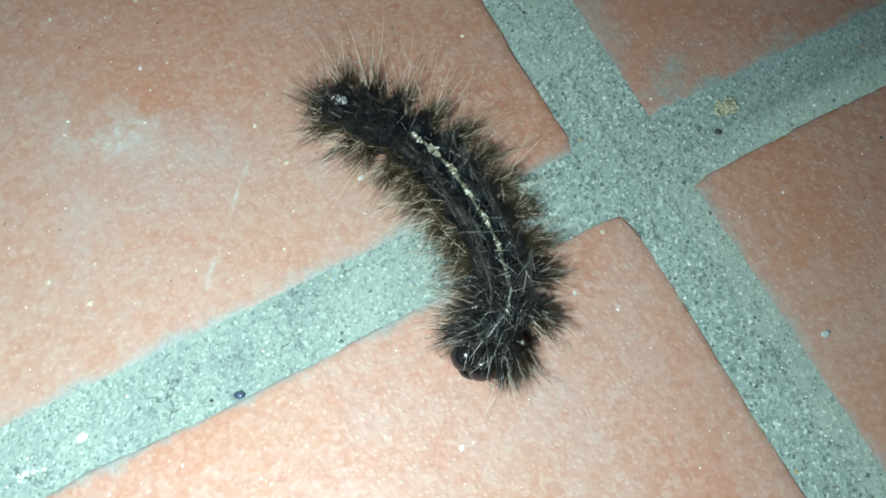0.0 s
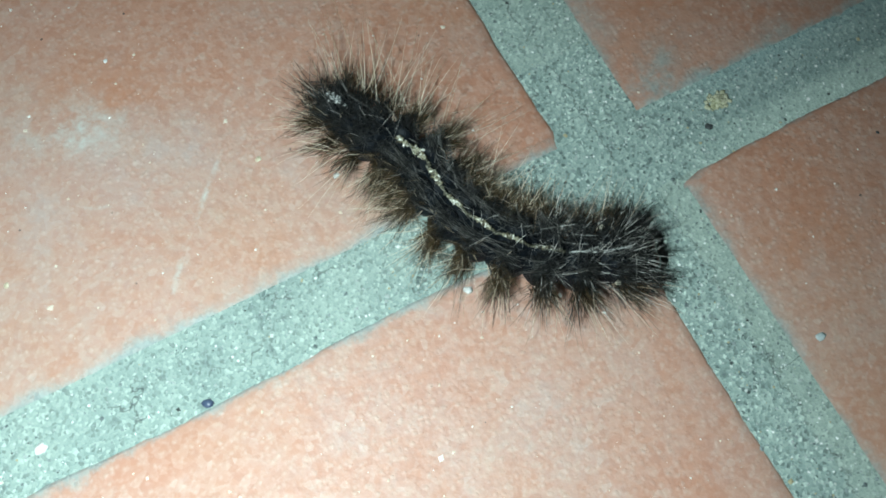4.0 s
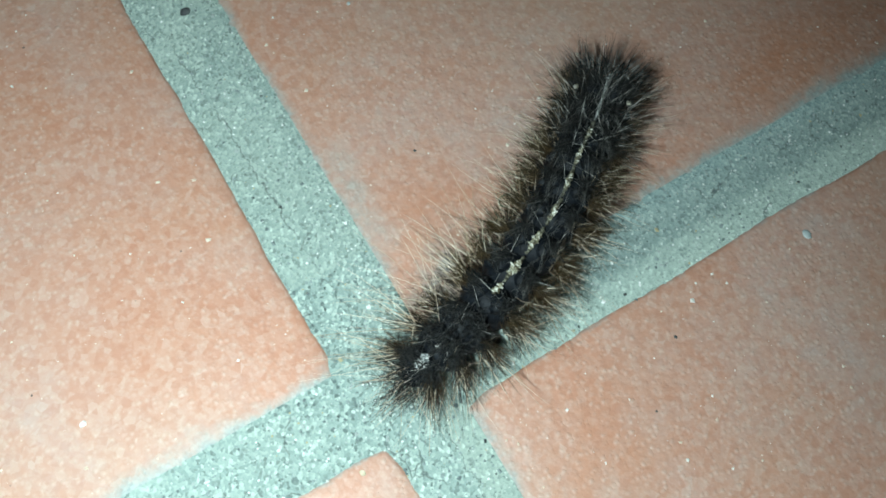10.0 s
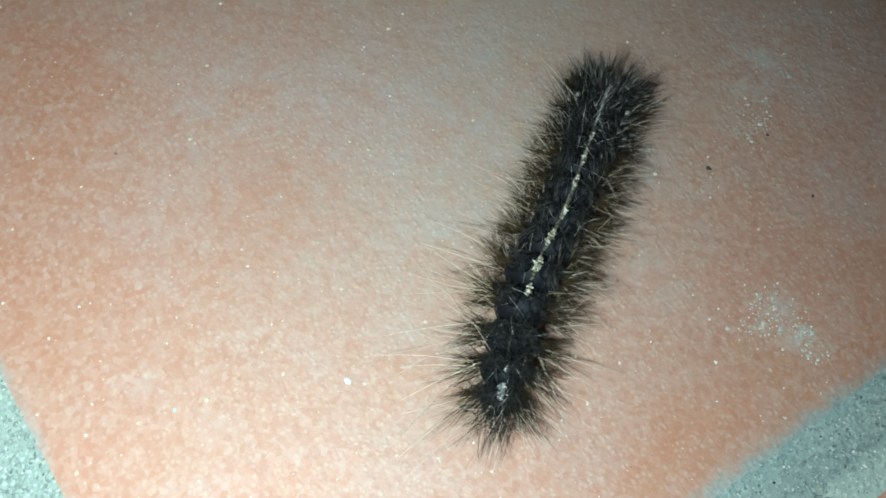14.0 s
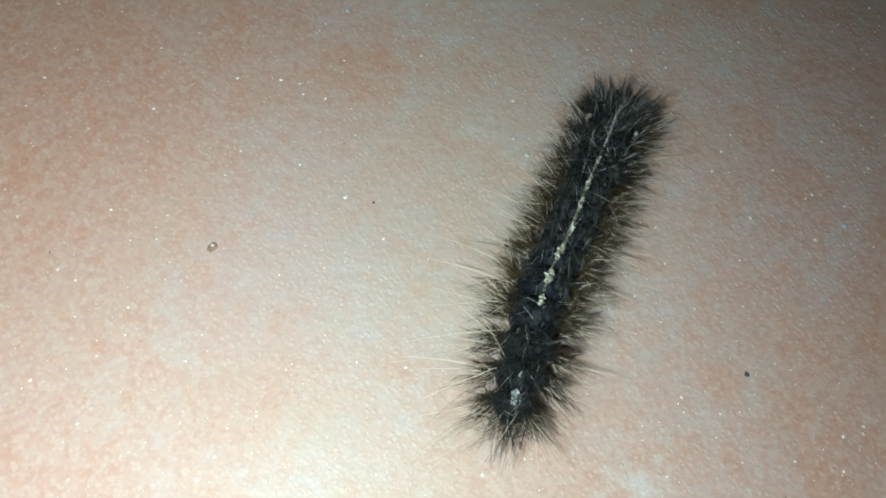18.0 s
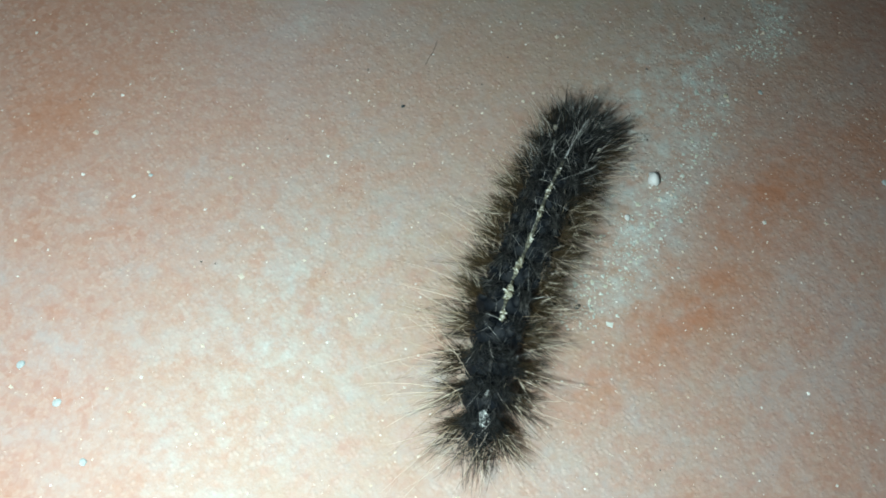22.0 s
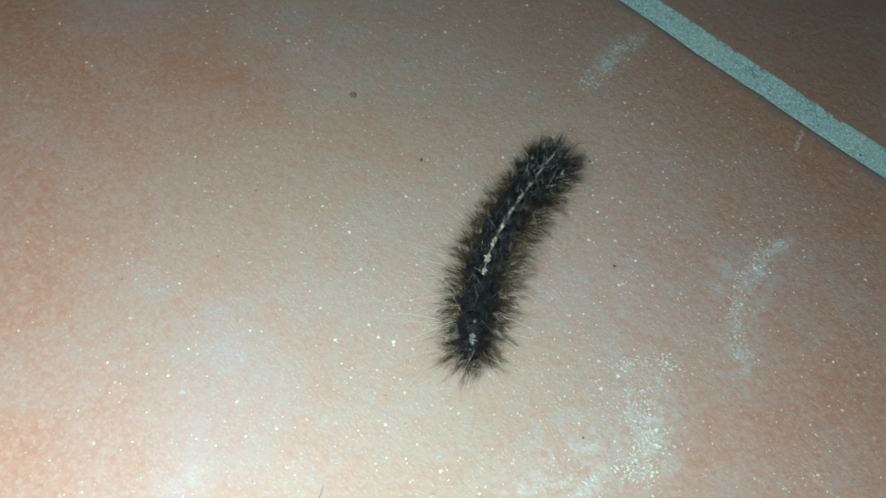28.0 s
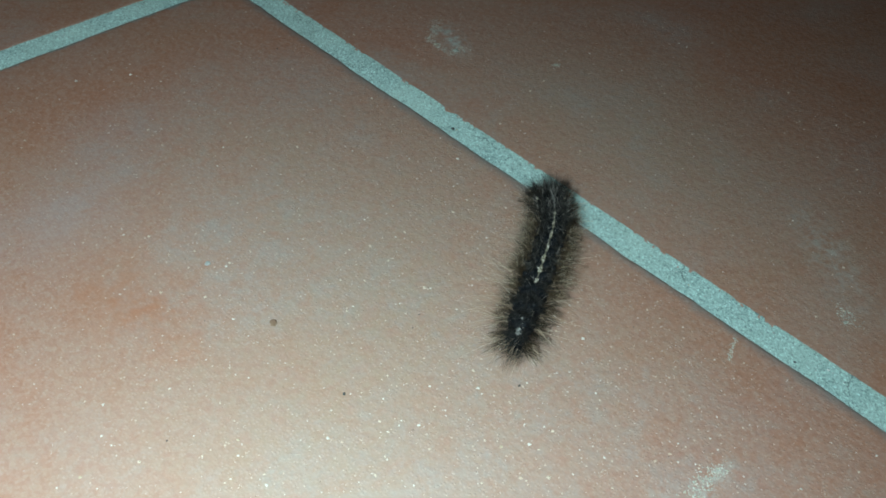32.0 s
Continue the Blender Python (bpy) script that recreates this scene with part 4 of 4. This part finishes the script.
# ---- motions ----
SPINE = [
    (0.0, (-24.6, 25.5), (-21.1, 20.9), (-18.1, 14.4), (-17.1, 7.8), (-17.2, 1.0), (-19.2, -5.0), (-24.9, -8.3)),
    (0.5, (-24.3, 25.2), (-20.8, 20.8), (-18.1, 14.3), (-17.2, 7.7), (-17.0, 0.6), (-19.0, -5.3), (-25.5, -6.6)),
    (1.0, (-25.3, 24.6), (-22.0, 20.1), (-18.1, 14.3), (-17.3, 7.7), (-17.2, 0.1), (-20.1, -6.8), (-28.5, -8.2)),
    (1.5, (-24.9, 24.2), (-22.0, 20.0), (-18.2, 14.3), (-17.4, 7.6), (-17.0, 0.1), (-18.8, -7.0), (-26.0, -10.3)),
    (2.0, (-24.4, 25.6), (-21.1, 20.8), (-18.3, 14.2), (-17.5, 7.5), (-18.1, 0.5), (-19.5, -6.5), (-21.9, -13.1)),
    (2.5, (-24.4, 25.6), (-21.3, 20.7), (-18.1, 14.3), (-17.5, 7.5), (-17.0, 0.7), (-15.5, -6.3), (-13.7, -13.0)),
    (3.0, (-23.8, 25.9), (-20.7, 20.9), (-18.0, 14.3), (-17.4, 7.5), (-16.3, 0.9), (-12.8, -5.1), (-7.6, -9.7)),
    (3.5, (-23.3, 24.8), (-20.9, 20.2), (-17.8, 14.1), (-17.4, 7.3), (-15.4, 1.0), (-10.1, -4.2), (-3.4, -7.1)),
    (5.5, (-20.6, 18.8), (-18.5, 13.3), (-15.9, 7.6), (-11.1, 1.8), (-4.2, -1.7), (2.7, -2.2), (9.5, -1.7)),
    (6.0, (-20.4, 16.5), (-17.8, 10.4), (-13.8, 4.4), (-7.8, 0.5), (-1.4, -1.8), (5.9, -1.5), (12.8, -0.1)),
    (6.5, (-19.4, 13.3), (-16.1, 8.4), (-10.9, 3.5), (-3.3, 0.3), (3.2, -0.3), (9.9, -0.0), (16.5, 1.5)),
    (7.0, (-18.2, 10.7), (-13.8, 6.3), (-7.5, 2.4), (0.3, 0.7), (6.6, 0.7), (13.5, 1.7), (20.1, 3.4)),
    (7.5, (-16.3, 7.5), (-11.3, 4.7), (-4.4, 2.2), (4.0, 1.7), (10.7, 2.5), (17.3, 4.0), (23.7, 6.3)),
    (8.0, (-13.6, 5.6), (-7.8, 3.7), (-0.5, 2.5), (7.4, 2.7), (14.0, 3.8), (21.0, 6.2), (27.2, 9.5)),
    (8.5, (-9.1, 4.6), (-3.1, 3.7), (4.2, 3.4), (12.0, 4.4), (18.7, 6.3), (24.9, 8.8), (30.6, 12.5)),
    (9.0, (-4.8, 4.4), (1.5, 4.0), (9.0, 4.4), (16.6, 6.4), (23.0, 8.6), (28.9, 11.6), (34.1, 15.6)),
    (9.5, (0.7, 4.2), (6.8, 5.0), (14.1, 6.6), (21.3, 8.4), (27.4, 11.5), (33.2, 15.2), (38.3, 19.6)),
    (10.0, (6.1, 5.2), (12.2, 6.5), (19.3, 8.6), (26.4, 11.8), (32.3, 15.8), (37.6, 19.5), (42.6, 23.7)),
    (10.5, (11.2, 6.7), (17.4, 8.6), (24.5, 11.7), (31.4, 15.5), (36.9, 19.5), (42.1, 23.0), (46.9, 27.2)),
    (11.0, (17.1, 9.1), (22.8, 11.8), (29.6, 15.6), (36.0, 19.3), (41.3, 23.4), (46.8, 27.1), (51.8, 31.0)),
    (11.5, (22.6, 12.1), (28.2, 15.3), (34.8, 19.3), (41.0, 23.2), (46.7, 27.5), (51.9, 31.2), (57.1, 35.1)),
    (12.0, (27.9, 15.7), (33.3, 19.1), (39.9, 23.3), (46.6, 27.3), (52.2, 31.7), (57.2, 35.2), (62.2, 38.8)),
    (12.5, (33.2, 19.4), (38.6, 23.0), (45.2, 27.4), (52.0, 31.5), (57.2, 35.5), (62.2, 39.1), (67.2, 42.7)),
    (13.0, (39.4, 23.2), (44.3, 27.2), (50.9, 31.8), (57.4, 35.6), (62.6, 39.6), (67.7, 43.3), (72.7, 46.8)),
    (13.5, (45.6, 26.8), (50.5, 31.1), (56.8, 35.9), (63.0, 39.5), (68.8, 43.7), (73.7, 47.2), (78.8, 50.8)),
    (14.0, (51.6, 31.0), (56.4, 35.3), (62.7, 40.1), (69.2, 43.8), (75.1, 47.9), (79.9, 51.4), (85.0, 54.8)),
    (14.5, (56.8, 35.6), (61.8, 39.8), (68.4, 44.3), (75.4, 47.9), (81.2, 51.8), (86.3, 55.2), (91.5, 58.5)),
    (16.5, (82.0, 51.5), (87.6, 55.6), (93.4, 60.2), (99.6, 64.2), (105.0, 68.3), (110.6, 72.4), (116.2, 76.4)),
    (17.0, (87.4, 55.8), (93.0, 59.9), (99.3, 64.4), (105.9, 68.4), (111.3, 72.2), (116.7, 75.9), (122.1, 79.7)),
    (17.5, (93.4, 60.0), (99.0, 64.1), (105.5, 68.6), (112.2, 72.4), (117.4, 75.8), (122.9, 79.4), (128.5, 82.9)),
    (18.0, (100.2, 64.3), (105.5, 68.3), (112.1, 72.9), (118.4, 76.2), (123.8, 79.5), (129.9, 82.9), (135.8, 86.3)),
    (18.5, (106.6, 68.0), (112.1, 72.2), (118.4, 76.6), (124.5, 80.0), (130.4, 83.1), (136.7, 86.5), (142.7, 90.2)),
    (19.0, (112.8, 72.3), (118.5, 76.3), (124.8, 80.5), (131.2, 84.2), (136.8, 87.9), (142.6, 91.5), (148.1, 95.4)),
    (19.5, (119.3, 76.4), (125.0, 80.4), (131.3, 84.8), (137.8, 88.8), (143.2, 92.6), (148.4, 96.5), (153.5, 100.5)),
    (20.0, (125.8, 80.9), (131.4, 84.9), (137.7, 89.4), (144.3, 93.6), (149.7, 97.4), (154.9, 101.3), (160.1, 105.4)),
    (20.5, (132.6, 85.4), (138.1, 89.6), (144.4, 94.2), (150.9, 98.3), (156.1, 102.1), (161.9, 106.1), (167.7, 110.0)),
    (21.0, (139.7, 89.9), (144.8, 94.1), (151.1, 98.9), (157.2, 102.8), (162.7, 106.5), (169.1, 110.1), (175.4, 113.3)),
    (21.5, (146.1, 93.7), (151.4, 98.2), (157.6, 103.1), (163.6, 106.7), (169.5, 109.9), (176.0, 113.1), (182.5, 116.1)),
    (22.0, (152.4, 97.9), (157.8, 102.3), (163.9, 106.9), (170.4, 110.4), (176.5, 113.8), (182.9, 116.7), (189.4, 119.1)),
    (22.5, (158.3, 101.9), (163.9, 106.2), (170.3, 110.6), (177.3, 114.1), (183.5, 116.7), (189.7, 119.1), (196.1, 121.2)),
    (23.0, (163.8, 105.9), (169.6, 109.8), (176.7, 113.9), (184.2, 117.1), (190.3, 119.6), (196.3, 121.8), (202.5, 123.8)),
    (23.5, (168.9, 109.3), (174.8, 112.9), (182.3, 116.8), (189.3, 119.5), (195.1, 122.3), (201.2, 125.6), (207.0, 129.0)),
    (24.0, (173.0, 112.6), (179.4, 115.8), (186.7, 119.5), (193.8, 122.6), (199.5, 126.4), (204.7, 131.0), (209.4, 136.0)),
    (24.5, (177.3, 115.1), (183.8, 118.2), (191.1, 122.2), (197.6, 126.1), (203.0, 130.8), (207.1, 136.7), (211.1, 142.8)),
    (26.5, (197.9, 130.9), (202.9, 136.5), (208.2, 142.1), (213.6, 147.1), (219.3, 151.9), (225.5, 156.2), (231.8, 160.1)),
    (27.0, (202.9, 136.5), (208.2, 141.7), (214.1, 146.8), (220.4, 151.0), (226.9, 154.8), (233.5, 158.2), (240.3, 161.2)),
    (27.5, (209.2, 141.2), (214.7, 146.2), (220.8, 150.7), (227.5, 153.8), (234.2, 156.8), (241.1, 159.5), (248.2, 162.0)),
    (28.0, (215.1, 145.1), (221.0, 149.8), (227.5, 154.3), (234.2, 157.6), (241.2, 160.0), (248.4, 161.9), (255.7, 163.8)),
    (28.5, (221.0, 149.0), (227.5, 153.3), (234.5, 157.0), (241.7, 159.2), (248.9, 161.7), (256.2, 163.9), (263.6, 165.9)),
    (29.0, (227.3, 152.5), (234.3, 156.2), (241.8, 159.8), (249.1, 162.6), (256.5, 164.7), (263.9, 166.5), (271.3, 168.3)),
    (29.5, (234.3, 155.4), (241.6, 158.9), (249.2, 162.1), (256.2, 164.3), (263.6, 166.6), (271.1, 168.7), (278.5, 170.6)),
    (30.0, (242.5, 158.0), (249.8, 161.5), (257.6, 164.8), (264.8, 166.9), (272.0, 169.0), (279.2, 171.0), (286.5, 172.8)),
    (30.5, (250.2, 160.3), (257.6, 163.9), (265.4, 167.3), (272.5, 169.8), (279.6, 172.1), (286.8, 174.1), (294.2, 175.7)),
    (31.0, (256.8, 162.3), (264.2, 165.8), (271.9, 169.4), (278.8, 172.5), (285.8, 175.0), (292.8, 177.3), (299.8, 179.7)),
    (31.5, (262.6, 164.9), (270.1, 168.2), (277.7, 171.2), (284.5, 173.5), (291.3, 176.3), (297.6, 180.1), (303.5, 184.2)),
    (32.0, (268.6, 167.3), (276.2, 170.9), (283.7, 174.4), (289.7, 177.4), (295.8, 180.7), (301.3, 184.9), (305.8, 190.2)),
]


def along_spine(points, s):
    """Place and heading at the share s of the way from tail to head, in metres."""
    n = len(points) - 1
    u = min(max(s * n, 0.0), n - 1e-6)
    k, f = int(u), u - int(u)
    p = [Vector(points[min(max(k + d, 0), n)]) for d in (-1, 0, 1, 2)]
    m1, m2 = (p[2] - p[0]) / (2 if k > 0 else 1), (p[3] - p[1]) / (2 if k < n - 1 else 1)
    place = p[1] * (2 * f**3 - 3 * f**2 + 1) + m1 * (f**3 - 2 * f**2 + f) + p[2] * (3 * f**2 - 2 * f**3) + m2 * (f**3 - f**2)
    way = p[1] * (6 * f**2 - 6 * f) + m1 * (3 * f**2 - 4 * f + 1) + p[2] * (6 * f - 6 * f**2) + m2 * (3 * f**2 - 2 * f)
    return place * MM, math.degrees(math.atan2(way.y, way.x))


def motions():
    walk(torch, [(t, m @ LED_OFFSET) for t, m in PATH])
    body, rows = [], [[] for _ in segments]
    for t, *points in SPINE:
        mid, turn = along_spine(points, 0.5)
        base = pose(mid.x, mid.y, 0, 0, 0, turn)
        body.append((t, base))
        for k in range(SEGMENTS):
            place, turn = along_spine(points, k / (SEGMENTS - 1))
            lift = 0.0038 + 0.0004 * max(0.0, math.sin(2 * math.pi * (t / 1.1 - k / 9.0)))
            # the head is stretched out while it gropes about, and drawn in under the hood on the march
            drawn_in = min(1.0, max(0.0, (t - 3.5) / 2.0)) if k == SEGMENTS - 1 else 0.0
            rows[k].append((t, base.inverted() @ pose(place.x, place.y, lift, 0, 0, turn) @ pose(-0.0016 * drawn_in, -0.0004, -0.0007 * drawn_in, 0, 14 * drawn_in, 0)))
    walk(caterpillar, body)
    # a curled fibre rides under the fur until it is brushed off beside the joint
    walk(curl, [(t, pose(p[5][0] * MM, p[5][1] * MM, 0.0012)) for t, *p in SPINE if t <= 8.5] + [(t, pose(0.0252, 0.017, 0)) for t in (9.5, 10.0, 32.0)])
    for seg, r in zip(segments, rows):
        walk(seg, r)


# ---- the place ----
def build_torch():
    """The small LED whose light the clip is filmed by."""
    thing = tagged(new("torch"), "small white LED torch held beside the lens", "torch")
    n = Nodes("led_glow")
    n.bsdf.inputs["Emission Color"].default_value = (0.79, 1.0, 1.025, 1)
    n.bsdf.inputs["Emission Strength"].default_value = LED_STRENGTH
    led = n.done((0.8, 0.8, 0.8), 0.5)
    shell = speckled("torch_shell", (0.02, 0.02, 0.02), (0.03, 0.03, 0.03), 300, 0.5)
    ring = [(0.0022 * math.cos(a * math.pi / 12), 0.0022 * math.sin(a * math.pi / 12), 0) for a in range(24)]
    child("led", mesh_of("led", ring, [tuple(reversed(range(24)))], led, False), thing, "glowing white LED")
    profile = [(0.0, 0.0022), (0.0056, 0.0020), (0.0062, 0.0010), (0.0062, -0.0015), (0.0053, -0.0017), (0.0051, -0.0012), (0.0050, 0.0002), (0.0024, 0.0003)]
    verts = [(r * math.cos(a * math.pi / 16), r * math.sin(a * math.pi / 16), z) for r, z in profile for a in range(32)]
    faces = [(p * 32 + a, p * 32 + (a + 1) % 32, (p + 1) * 32 + (a + 1) % 32, (p + 1) * 32 + a) for p in range(len(profile) - 1) for a in range(32)]
    child("housing", mesh_of("housing", verts, faces, shell), thing)
    return thing


torch = build_torch()
caterpillar, segments = build_caterpillar()
floor = build_floor()
lay_tiles(floor)
strew()
crumbs()
curl = fibres()

motions()
